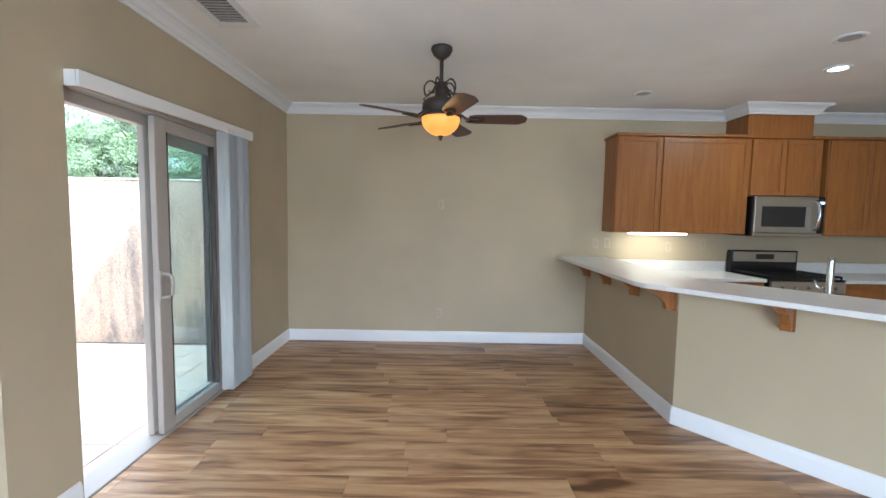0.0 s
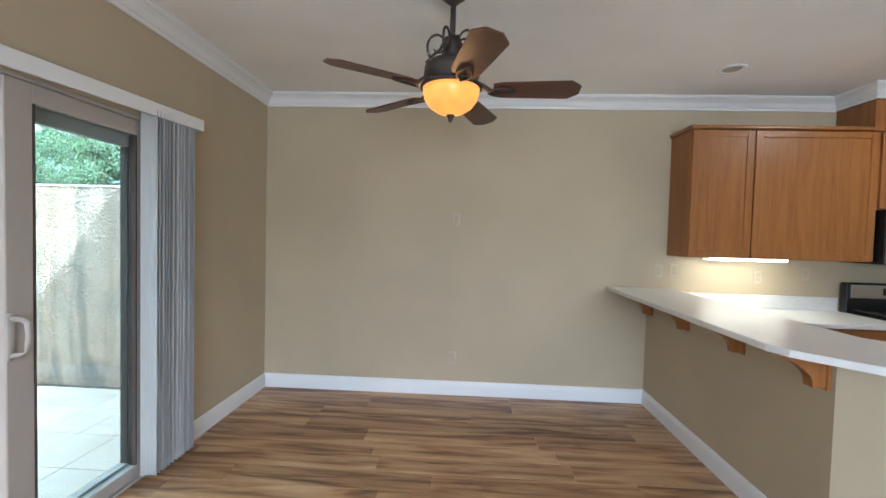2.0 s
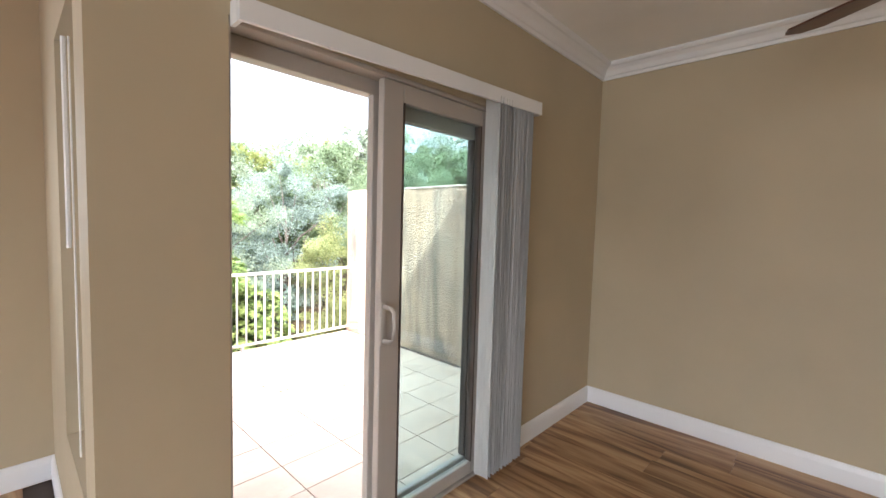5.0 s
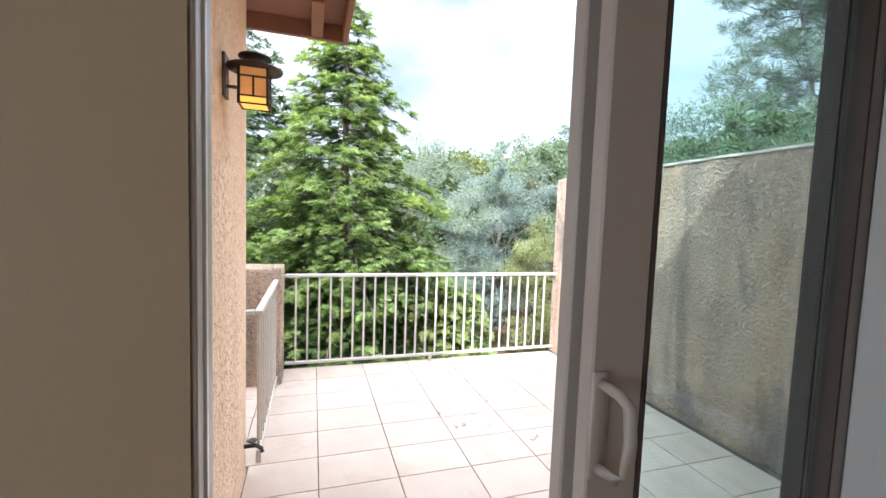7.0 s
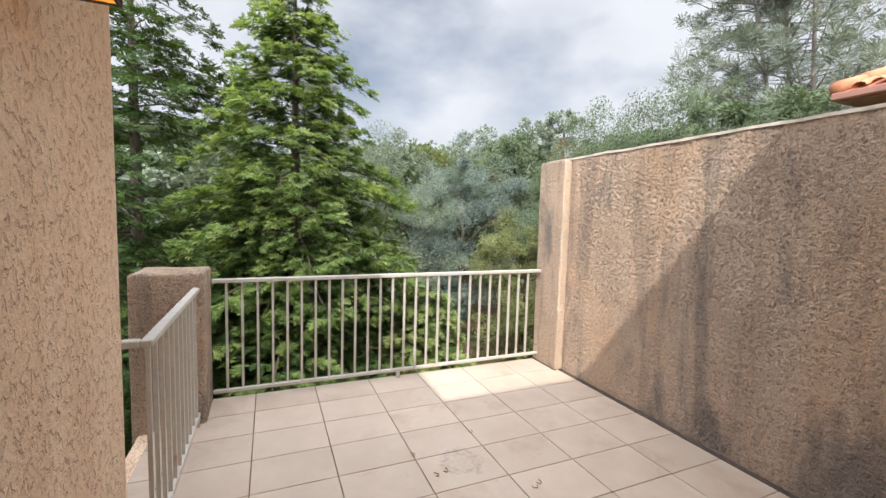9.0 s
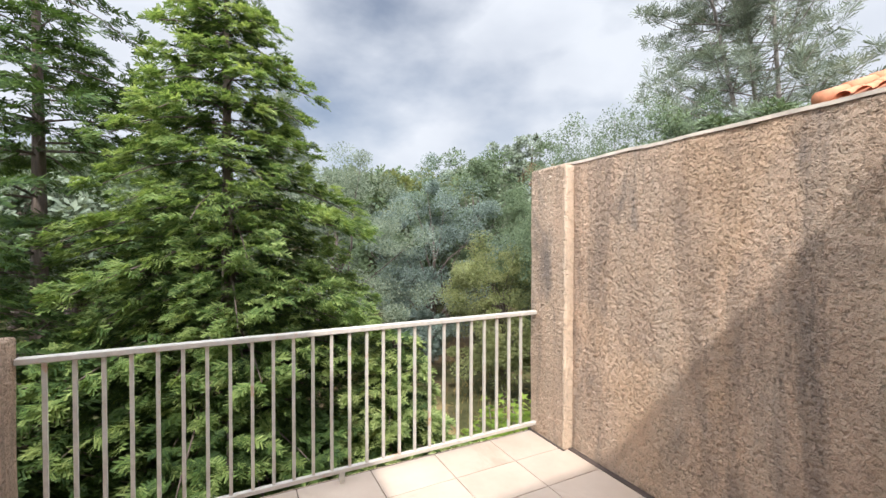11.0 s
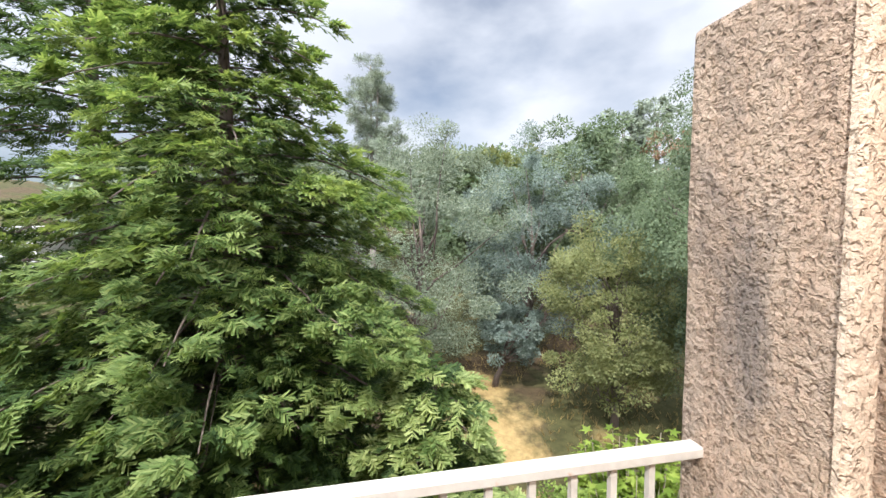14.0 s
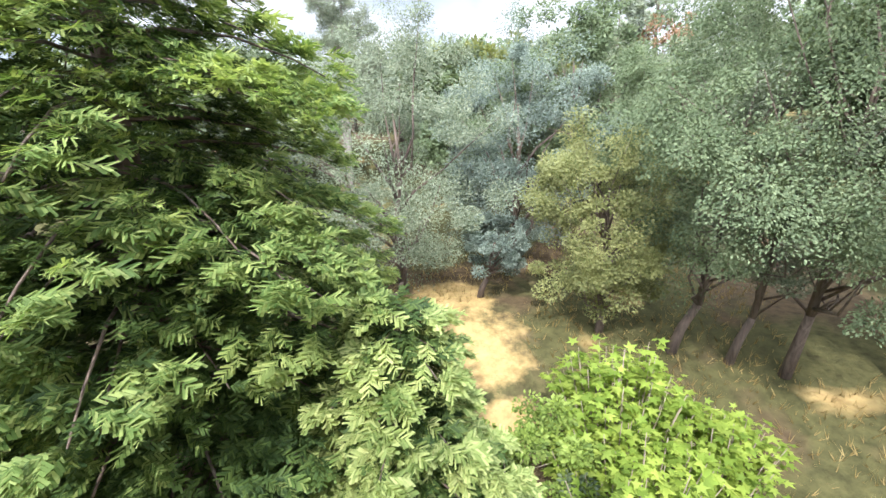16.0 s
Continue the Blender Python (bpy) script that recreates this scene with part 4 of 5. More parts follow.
part("handle", tube(bmesh.new(), [(4.52, 5.50, 1.42), (4.525, 5.46, 1.45), (4.53, 5.445, 1.58), (4.525, 5.46, 1.71), (4.52, 5.50, 1.74)], 0.014, 10), M_CHROME, mw, "bowed steel handle", True)

cabinet("base_cabinet", 2.36, 3.87, 0.10, 0.875, 5.30, YB - 0.001, [(2.87, 3.36), (3.37, 3.86)], "honey maple base cabinet beside the range")
cabinet("base_cabinet", 4.68, 6.19, 0.10, 0.875, 5.30, YB - 0.001, [(4.69, 5.18), (5.19, 5.68), (5.69, 6.18)], "honey maple base cabinet beyond the range")
solid("toe_kick", boxes((2.36, 3.87, 5.36, YB - 0.001, 0, 0.099)), M_BLACK, "dark recessed kick under the base cabinets", "toe kick")
solid("toe_kick", boxes((4.68, 6.19, 5.36, YB - 0.001, 0, 0.099)), M_BLACK, "dark recessed kick under the base cabinets", "toe kick")
solid("worktop", boxes((2.355, 3.875, 5.265, YB - 0.001, 0.877, 0.91), (2.355, 3.875, YB - 0.02, YB - 0.0008, 0.911, 1.03), bevel=0.003), M_QUARTZ, "white quartz worktop with low splashback", "countertop")
solid("worktop", boxes((4.675, 6.19, 5.265, YB - 0.001, 0.877, 0.91), (4.675, 6.19, YB - 0.02, YB - 0.0008, 0.911, 1.03), bevel=0.003), M_QUARTZ, "white quartz worktop beyond the range", "countertop")
bm = prism(bmesh.new(), [(2.355, 5.262), (2.355, 4.22), off(K1, 0.05, 0.125), off(K2, 0, 0.125), off(K2, 0, 0.76), off(K1, 0.30, 0.76), (2.98, 4.75), (2.98, 5.262)], 0.878, 0.911)
solid("worktop", bm, M_QUARTZ, "white quartz sink worktop behind the bar", "countertop")
bm = prism(bmesh.new(), [(2.36, 5.26), (2.36, 4.22), off(K1, 0.06, 0.13), off(K2, 0, 0.13), off(K2, 0, 0.73), off(K1, 0.31, 0.73), (2.95, 4.74), (2.95, 5.26)], 0.0, 0.877)
solid("sink_cabinet", bm, M_OAKCAB, "honey maple sink cabinet behind the bar", "cabinet")
fa = thing("kitchen_faucet", (3.15, 3.83, 0.911), "brushed nickel kitchen faucet behind the bar", "faucet")
part("base", lathe([(0.03, 0.912), (0.03, 0.925), (0.022, 0.94), (0.02, 1.24), (0.018, 1.262), (0.0, 1.265)], 18, (3.15, 3.83, 0)), M_CHROME, fa, "", True)
part("spout", tube(bmesh.new(), [(3.15, 3.83, 1.20), (3.20, 3.89, 1.23), (3.27, 3.97, 1.23), (3.33, 4.03, 1.20), (3.335, 4.035, 1.16)], 0.015, 10), M_CHROME, fa, "", True)
part("lever", tube(bmesh.new(), [(3.15, 3.83, 1.02), (3.10, 3.87, 1.06), (3.09, 3.88, 1.10)], 0.007, 8), M_CHROME, fa, "", True)

rg = thing("range", (4.27, 5.6, 0), "stainless gas range with black grates", "stove")
part("body", boxes((3.882, 4.668, 5.26, 5.90, 0.02, 0.90), bevel=0.004), M_BLACK, rg)
part("oven_door", boxes((3.89, 4.66, 5.235, 5.258, 0.20, 0.76), bevel=0.004), M_STEEL, rg)
part("control_front", boxes((3.89, 4.66, 5.225, 5.258, 0.775, 0.895), bevel=0.004), M_STEEL, rg)
part("cooktop", boxes((3.882, 4.668, 5.235, 5.83, 0.902, 0.915), bevel=0.003), M_BLACK, rg)
part("backguard", boxes((3.882, 4.668, 5.835, 5.90, 0.902, 1.17), bevel=0.006), M_BLACK, rg)
part("backguard_panel", boxes((3.91, 4.64, 5.826, 5.834, 1.04, 1.155), bevel=0.002), M_STEEL, rg)
part("display", boxes((4.17, 4.38, 5.822, 5.8255, 1.07, 1.13)), M_DARKGLASS, rg)
for i in range(5):
    part("knob", boxes((4.0 + i * 0.135 - 0.018, 4.0 + i * 0.135 + 0.018, 5.20, 5.224, 0.815, 0.851), bevel=0.006), M_CHROME, rg)
for gx in (3.90, 4.16, 4.42):
    bm = bmesh.new()
    for k in range(4):
        box(bm, gx + 0.01 + k * 0.072, gx + 0.022 + k * 0.072, 5.27, 5.80, 0.935, 0.95)
    for y in (5.27, 5.45, 5.62, 5.79):
        box(bm, gx + 0.01, gx + 0.238, y, y + 0.012, 0.93, 0.945)
    for a in (gx + 0.01, gx + 0.226):
        for y in (5.27, 5.79):
            box(bm, a, a + 0.012, y, y + 0.012, 0.914, 0.94)
    part("grate", bm, M_BLACK, rg)

# ---- ground and trees ----
GZ = -4.4


def ground_height(x, y):
    d = math.hypot(x + 3, y - 6)
    z = GZ + 0.25 * noise.noise((x * 0.15, y * 0.15, 0)) + 0.08 * noise.noise((x * 0.7, y * 0.7, 3))
    u = min(1.0, max(0.0, (d - 6) / 7))
    z += 1.0 * u * u * (3 - 2 * u)
    if d > 15:
        z += 11.0 * (1 - math.exp(-((d - 15) / 26) ** 1.6)) * (0.9 + 0.25 * noise.noise((x * 0.03, y * 0.03, 5)))
    return z


def ground_sheet():
    bm = bmesh.new()
    n = 120
    rows = []
    for i in range(n + 1):
        row = []
        for j in range(n + 1):
            u, v = 2 * i / n - 1, 2 * j / n - 1
            x = -8 + math.copysign(abs(u) ** 2.6, u) * 900 + u * 30
            y = 6 + math.copysign(abs(v) ** 2.6, v) * 900 + v * 30
            row.append(bm.verts.new((x, y, ground_height(x, y))))
        rows.append(row)
    for i in range(n):
        for j in range(n):
            bm.faces.new((rows[i][j], rows[i + 1][j], rows[i + 1][j + 1], rows[i][j + 1]))
    return bm


solid("ground", ground_sheet(), M_SOIL, "dry straw and grass hillside under oaks", "ground", "", "structure", True)

RS = np.random.RandomState(11)
OAKS = "oaks in the ravine"


def leaf_sheet(name, template, tris, centres, ways, ups, sizes, mat):
    """Many leaves as one mesh: the template lies along x, its face along z."""
    c, w, s = np.asarray(centres, float), np.asarray(ways, float), np.asarray(sizes, float)
    u = np.asarray(ups, float)
    w /= np.linalg.norm(w, axis=1, keepdims=True) + 1e-9
    b = np.cross(u, w)
    b /= np.linalg.norm(b, axis=1, keepdims=True) + 1e-9
    u = np.cross(w, b)
    t = np.asarray(template, float)
    v = c[:, None, :] + s[:, None, None] * (t[None, :, 0:1] * w[:, None, :] + t[None, :, 1:2] * b[:, None, :] + t[None, :, 2:3] * u[:, None, :])
    k, f = len(t), np.asarray(tris, np.int32)
    idx = (np.arange(len(c), dtype=np.int32)[:, None, None] * k + f[None]).reshape(-1)
    me = bpy.data.meshes.new(name)
    me.vertices.add(len(c) * k)
    me.vertices.foreach_set("co", v.reshape(-1).astype(np.float32))
    me.loops.add(len(idx))
    me.loops.foreach_set("vertex_index", idx)
    me.polygons.add(len(idx) // 3)
    me.polygons.foreach_set("loop_start", np.arange(0, len(idx), 3, dtype=np.int32))
    me.update(calc_edges=True)
    me.validate()
    me.materials.append(mat)
    return me


def spray_template(pairs=5, wide=0.33):
    """A flat conifer spray: a midrib with narrow leaflets to both sides, drooping at its tip."""
    v, f = [], []
    for i in range(pairs):
        x = 0.08 + 0.86 * i / pairs
        ln = wide * (0.55 + 0.75 * math.sin(math.pi * (0.12 + 0.8 * i / pairs)))
        for s in (-1, 1):
            k = len(v)
            z = -0.18 * x * x
            lift = 0.05 * ((i * 7 + (3 if s > 0 else 0)) % 5 - 2)
            v += [(x - 0.03, 0, z), (x + 0.07, 0, z), (x + 0.95 * ln, s * ln * 0.62, z - 0.03 + lift), (x + 0.70 * ln, s * ln * 0.74, z - 0.05 + lift)]
            f += [(k, k + 1, k + 2), (k, k + 2, k + 3)] if s > 0 else [(k, k + 2, k + 1), (k, k + 3, k + 2)]
    k = len(v)
    v += [(0.85, -0.03, -0.13), (0.85, 0.03, -0.13), (1.08, 0, -0.22)]
    f += [(k, k + 1, k + 2), ]
    k = len(v)
    v += [(0, -0.012, 0), (0, 0.012, 0), (0.9, 0.008, -0.15)]
    f += [(k, k + 1, k + 2)]
    return v, f


DIAMOND = ([(0, 0, 0), (0.5, 0.27, 0.06), (1, 0, -0.05), (0.5, -0.27, 0.06)], [(0, 1, 2), (0, 2, 3)])
OVAL = ([(0, 0, 0), (0.35, 0.24, 0.05), (0.75, 0.2, 0.02), (1, 0, -0.06), (0.75, -0.2, 0.02), (0.35, -0.24, 0.05)], [(0, 1, 2), (0, 2, 3), (0, 3, 4), (0, 4, 5)])
TUFT = ([(0, 0, 0), (1, 0.05, 0), (0.95, -0.03, 0.02), (0, 0.02, 0), (0.85, 0.42, 0.1), (0.8, 0.36, 0.1), (0, -0.02, 0), (0.85, -0.42, 0.08), (0.8, -0.36, 0.1), (0, 0, 0.02), (0.8, 0.1, 0.45), (0.76, 0.03, 0.45), (0, 0, -0.02), (0.8, -0.1, -0.4), (0.76, -0.03, -0.42)],
        [(0, 1, 2), (3, 4, 5), (6, 7, 8), (9, 10, 11), (12, 13, 14)])


def lobed():
    v = [(0, 0, 0)]
    for a, r in ((-150, 0.3), (-120, 0.62), (-95, 0.3), (-62, 0.85), (-32, 0.4), (0, 1.0), (32, 0.4), (62, 0.85), (95, 0.3), (120, 0.62), (150, 0.3)):
        v.append((0.15 + r * math.cos(radians(a)), r * math.sin(radians(a)), -0.12 * r * r))
    return v, [(0, i, i + 1) for i in range(1, len(v) - 1)]


def add_tree(name, at, label, trunk_bm, leaf_me, group="", category="tree", bark_mat=None, limbs=(), branches=None):
    t = thing(name, at, label, category, group)
    part("trunk", trunk_bm, bark_mat or M_BARK, t, "", True)
    for limb in limbs:
        part("limb", limb, bark_mat or M_BARK, t, "", True)
    if branches is not None:
        tagged(part("bough", branches, bark_mat or M_BARK, t, "", True), kind="stuff")
    o = new("crown", leaf_me)
    o.parent = t
    o.matrix_parent_inverse = Matrix.Translation(-t.location)
    tagged(o, kind="stuff")
    return t


def conifer(name, x, y, top, low, reach, count, mat, label, size=0.24, seed=1, lean=(0, 0), gap=0.0, pairs=5, tier=0.29, inner=None, fade=((-9.0, 0.52), (9.0, 0.52)), most=9.0):
    """A redwood-like tree: tiers of limbs that sweep out and droop; side twigs carry flat sprays, pale at the tips and
    darkened within for shade.
    """
    rs = np.random.RandomState(seed)
    base = ground_height(x, y)
    bm = bmesh.new()
    H = top - base
    tube(bm, [(x + lean[0] * k / 8 + 0.05 * math.sin(k), y + lean[1] * k / 8, base - 0.2 + H * k / 8) for k in range(9)], [0.17 * min(1.0, H / 9) ** 1.5 * (1 - k / 8.4) + 0.008 for k in range(9)], 9)
    limbs = []
    z = low
    while z < top - 0.08:
        f = (z - low) / (top - low)
        a0 = rs.uniform(0, 2 * math.pi)
        whorl = 7 if f < 0.6 else 5
        for k in range(whorl):
            if rs.rand() < gap:
                continue
            r = reach * (1 - f) ** 0.8 * rs.uniform(0.62, 1.15) + 0.12
            r = min(r, most * rs.uniform(0.85, 1.1))
            limbs.append((a0 + 2 * math.pi * k / whorl + rs.uniform(-0.3, 0.3), z + rs.uniform(-0.12, 0.12), r))
        z += tier * rs.uniform(0.75, 1.2) * (1 - 0.45 * f)
    wood_bm = bmesh.new()
    C, W, U, S, T = [], [], [], [], []
    total = sum(l[2] ** 1.5 for l in limbs)
    for a, zz, r in limbs:
        ca, sa = math.cos(a), math.sin(a)
        k0 = (zz - base) / H
        ox, oy = x + lean[0] * k0, y + lean[1] * k0
        up, sag = rs.uniform(0.1, 0.3), rs.uniform(0.3, 0.48)
        pts = [(ox + ca * r * t, oy + sa * r * t, zz + r * (up * t - sag * t * t)) for t in (0, 0.3, 0.6, 0.85, 1)]
        tube(wood_bm, pts, [0.005 + 0.008 * r * (1 - t) for t in (0, 0.3, 0.6, 0.85, 1)], 5)
        n = max(10, int(count * r ** 1.5 / total))
        twigs = max(5, int(r * 7))
        tw = np.linspace(0.15, 1.0, twigs)
        pick = rs.randint(0, twigs, n)
        t = tw[pick]
        side = np.where(pick % 2 == 0, 1, -1)
        reach_t = r * (0.10 + 0.44 * (1.05 - t)) * (0.75 + 0.5 * ((pick * 37) % 11) / 11)
        g = rs.rand(n) ** 0.75
        span = reach_t * g
        px = ox + ca * r * t - sa * side * span * 0.8 + ca * span * 0.62
        py = oy + sa * r * t + ca * side * span * 0.8 + sa * span * 0.62
        pz = zz + r * (up * t - sag * t * t) + 0.16 * span - 0.55 * span * span / max(0.3, r) + rs.normal(0, 0.035, n)
        C.append(np.stack([px, py, pz], 1))
        ang = a + side * (0.75 + rs.choice([-0.75, 0.0, 0.75], n) + rs.uniform(-0.2, 0.2, n))
        W.append(np.stack([np.cos(ang), np.sin(ang), rs.uniform(-0.25, 0.2, n)], 1))
        U.append(np.stack([0.55 * ca + rs.normal(0, 0.3, n), 0.55 * sa + rs.normal(0, 0.3, n), np.ones(n)], 1))
        S.append(size * rs.uniform(0.6, 1.25, n))
        T.append(0.55 * t + 0.45 * g)
    v, f = spray_template(pairs)
    C, W, U, S, T = (np.concatenate(q) for q in (C, W, U, S, T))
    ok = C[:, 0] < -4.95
    # fade sends more low sprays to the dark set, shade put in by height
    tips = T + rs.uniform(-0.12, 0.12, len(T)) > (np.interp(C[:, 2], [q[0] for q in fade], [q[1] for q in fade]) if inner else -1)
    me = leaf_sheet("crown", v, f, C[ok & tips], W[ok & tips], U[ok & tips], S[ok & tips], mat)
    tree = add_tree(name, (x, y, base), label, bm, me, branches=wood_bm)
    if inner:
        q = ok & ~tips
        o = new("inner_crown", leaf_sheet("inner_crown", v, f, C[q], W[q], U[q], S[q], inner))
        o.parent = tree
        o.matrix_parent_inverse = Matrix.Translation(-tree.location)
        tagged(o, "older sprays, darkened for the shade within the crown", kind="stuff")
    return tree


def broadleaf(name, x, y, height, radius, squash, count, leaf, mat, label, seed=1, template=DIAMOND, lean=(0.0, 0.0), trunk=0.16, clumps=46, low=0.32, group="", category="tree", base=None, droop=0.0, twig=None, stems=1):
    """A crooked tree: limbs to many clumps, leaves scattered round each clump, gaps between."""
    rs = np.random.RandomState(seed)
    g = ground_height(x, y) if base is None else base
    bm = bmesh.new()
    cz = g + height * (low + (1 - low) * 0.5)
    fork = Vector((x + lean[0] * 0.5, y + lean[1] * 0.5, g + height * low * 0.8))
    for s in range(stems):
        o = Vector((0.12 * s * math.cos(s * 2.4), 0.12 * s * math.sin(s * 2.4), 0))
        tube(bm, [Vector((x, y, g - 0.2)) + o, Vector((x + lean[0] * 0.15 + 0.06, y + lean[1] * 0.15, g + height * low * 0.4)) + o, fork + o * 0.5], [trunk * 1.25, trunk, trunk * 0.8], 8)
    crown = Vector((x + lean[0], y + lean[1], cz + 0.3 * squash))
    tube(bm, [fork, fork.lerp(crown, 0.35) + Vector((0.1, -0.08, 0)) * radius * 0.5, fork.lerp(crown, 0.7) + Vector((-0.08, 0.1, 0)) * radius * 0.4, crown], [trunk * 0.8, trunk * 0.6, trunk * 0.4, trunk * 0.15], 7)
    C, W, U, S = [], [], [], []
    near = group == OAKS
    limbs, arms = [], None if near else bmesh.new()
    per = count // clumps
    for k in range(clumps):
        d = rs.normal(0, 1, 3)
        d /= np.linalg.norm(d)
        rr = rs.uniform(0.45, 1.0) ** 0.6 * rs.uniform(0.8, 1.12)
        c = np.array([x + lean[0] + d[0] * radius * rr, y + lean[1] + d[1] * radius * rr, cz + d[2] * squash * rr])
        foot = fork.lerp(crown, min(0.9, max(0.0, (c[2] - fork.z) / max(0.1, crown.z - fork.z) - 0.35)) * 0.7)
        mid = foot.lerp(Vector(c), 0.5) + Vector(rs.normal(0, 0.12 * radius, 3)) * 0.6
        if k % 5 == 0:
            arm = bmesh.new() if near else arms
            if near:
                limbs.append(arm)
            tube(arm, [foot, foot.lerp(mid, 0.5) + Vector(rs.normal(0, 0.06 * radius, 3)), mid, Vector(c)], [trunk * 0.36, trunk * 0.24, trunk * 0.14, 0.006], 5)
        n = int(per * rs.uniform(0.6, 1.4))
        sp = radius * rs.uniform(0.07, 0.16)
        p = rs.normal(0, 1, (n, 3))
        p /= np.linalg.norm(p, axis=1, keepdims=True)
        p *= (rs.rand(n, 1) ** 0.45) * sp * 1.5
        p[:, 2] *= 0.7
        p[:, 2] -= droop * (p[:, 0] ** 2 + p[:, 1] ** 2) / sp
        C.append(c + p)
        w = p + rs.normal(0, 0.5 * sp, (n, 3))
        W.append(w)
        U.append(np.stack([0.7 + rs.normal(0, 0.4, n), -0.35 + rs.normal(0, 0.4, n), np.ones(n) + rs.normal(0, 0.3, n)], 1))
        S.append(leaf * rs.uniform(0.6, 1.3, n))
    v, f = template
    me = leaf_sheet("crown", v, f, np.concatenate(C), np.concatenate(W), np.concatenate(U), np.concatenate(S), mat)
    return add_tree(name, (x, y, g), label, bm, me, group, category, twig, limbs, arms)


def grey_pine(name, x, y, top, low, reach, count, label, seed, leaf=0.22, lean=(0, 0)):
    """An open pine: a forked trunk, upswept limbs and round tufts of long needles at their ends."""
    rs = np.random.RandomState(seed)
    g = ground_height(x, y)
    bm = bmesh.new()
    H = top - g
    stems = [[(x + lean[0] * t * t + s * 0.16 * reach * t, y + lean[1] * t + s * 0.1 * reach * t, g + H * t * (1 - 0.08 * abs(s))) for t in (0, 0.2, 0.4, 0.6, 0.8, 1)] for s in (0, 1, -0.8)]
    C = []
    boughs = bmesh.new()
    for st in stems:
        tube(bm, st, [0.11 * (1 - 0.17 * k) + 0.012 for k in range(6)], 7)
    while len(C) < count:
        st = stems[rs.randint(3)]
        t = rs.uniform((low - g) / H, 1.0)
        i = min(4, int(t * 5))
        o = Vector(st[i]).lerp(Vector(st[i + 1]), t * 5 - i)
        a = rs.uniform(0, 2 * math.pi)
        r = reach * (1.05 - t) ** 0.6 * rs.uniform(0.35, 1.0)
        e = o + Vector((math.cos(a) * r, math.sin(a) * r, 0.35 * r + rs.uniform(0, 0.3)))
        m = o.lerp(e, 0.55) - Vector((0, 0, 0.1 * r))
        tube(boughs, [o, m, e], [0.022, 0.014, 0.006], 4)
        for k in range(9):
            s = rs.uniform(0.35, 1.0)
            C.append(m.lerp(e, s) + Vector(rs.normal(0, 0.16, 3)) * (0.6 + 0.5 * r / reach))
    C = np.array(C)
    n = 7
    P = np.repeat(C, n, 0)
    W = RS.normal(0, 1, (len(P), 3))
    W[:, 2] = np.abs(W[:, 2]) * 0.7
    U = RS.normal(0, 1, (len(P), 3))
    me = leaf_sheet("crown", TUFT[0], TUFT[1], P, W, U, leaf * RS.uniform(0.6, 1.2, len(P)), M_PINE)
    return add_tree(name, (x, y, g), label, bm, me, bark_mat=M_PALEBARK, branches=boughs)


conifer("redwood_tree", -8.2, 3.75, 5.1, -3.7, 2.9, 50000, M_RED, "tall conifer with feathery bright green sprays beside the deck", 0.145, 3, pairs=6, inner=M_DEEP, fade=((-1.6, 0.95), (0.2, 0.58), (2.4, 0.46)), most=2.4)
# next two wear the darkened sprays throughout, shade put into their colour
conifer("redwood_tree", -7.6, 1.2, 3.0, -3.6, 2.7, 14000, M_DEEP, "green conifer behind the corner pillar, shade put into its dark sprays", 0.18, 8)
conifer("redwood_tree", -11.5, 0.9, 8.6, -1.0, 3.3, 9000, M_DEEP, "tall conifer with sky showing through, shade put into its dark sprays", 0.27, 5, gap=0.4, tier=0.5)
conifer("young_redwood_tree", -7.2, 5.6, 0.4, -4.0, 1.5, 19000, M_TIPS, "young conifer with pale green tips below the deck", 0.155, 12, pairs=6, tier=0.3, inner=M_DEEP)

broadleaf("blue_oak", -16.6, 6.9, 7.7, 3.2, 4.0, 76000, 0.062, M_BLUE, "grey-green blue oak with small leaves", 21, group=OAKS, clumps=140, low=0.02)
broadleaf("blue_oak", -17.4, 11.0, 8.3, 2.8, 4.1, 64000, 0.066, M_SLATE, "slate-blue oak with small leaves", 22, group=OAKS, clumps=120, low=0.02)
broadleaf("blue_oak", -19.6, 14.2, 8.6, 3.0, 2.9, 24000, 0.13, M_LIVE, "green oak with a rounded crown", 23, group=OAKS, clumps=70)
broadleaf("olive_oak", -12.6, 11.1, 5.0, 1.85, 2.3, 50000, 0.06, M_OLIVE, "yellow-green oak with fine leaves", 24, group=OAKS, clumps=150, trunk=0.09, low=0.14)
broadleaf("small_blue_oak", -15.2, 8.9, 2.6, 1.0, 0.9, 16000, 0.06, M_SLATE, "small silvery blue oak over the straw", 25, group=OAKS, clumps=60, trunk=0.09, lean=(0.3, 0.4), low=0.28)
broadleaf("live_oak", -11.4, 12.1, 8.3, 2.7, 3.0, 80000, 0.05, M_LIVE, "leaning grey-green oak with dark bark", 26, group=OAKS, clumps=130, lean=(0.5, 0.7), trunk=0.10, low=0.18, droop=0.5)
broadleaf("live_oak", -10.0, 13.6, 9.2, 3.0, 3.4, 80000, 0.052, M_LIVE, "leaning oak with mottled bark and dark leaves", 27, group=OAKS, clumps=130, lean=(0.7, -0.4), trunk=0.10, low=0.2, droop=0.5)
broadleaf("live_oak", -10.7, 12.95, 7.0, 1.7, 2.4, 26000, 0.055, M_BLUE, "slender oak between two larger ones", 29, group=OAKS, clumps=80, lean=(0.5, 0.3), trunk=0.085, low=0.2)
broadleaf("live_oak", -8.6, 14.9, 9.4, 2.7, 2.5, 26000, 0.12, M_LIVE, "dark green oak beyond the party wall", 28, group=OAKS, clumps=60, low=0.3)


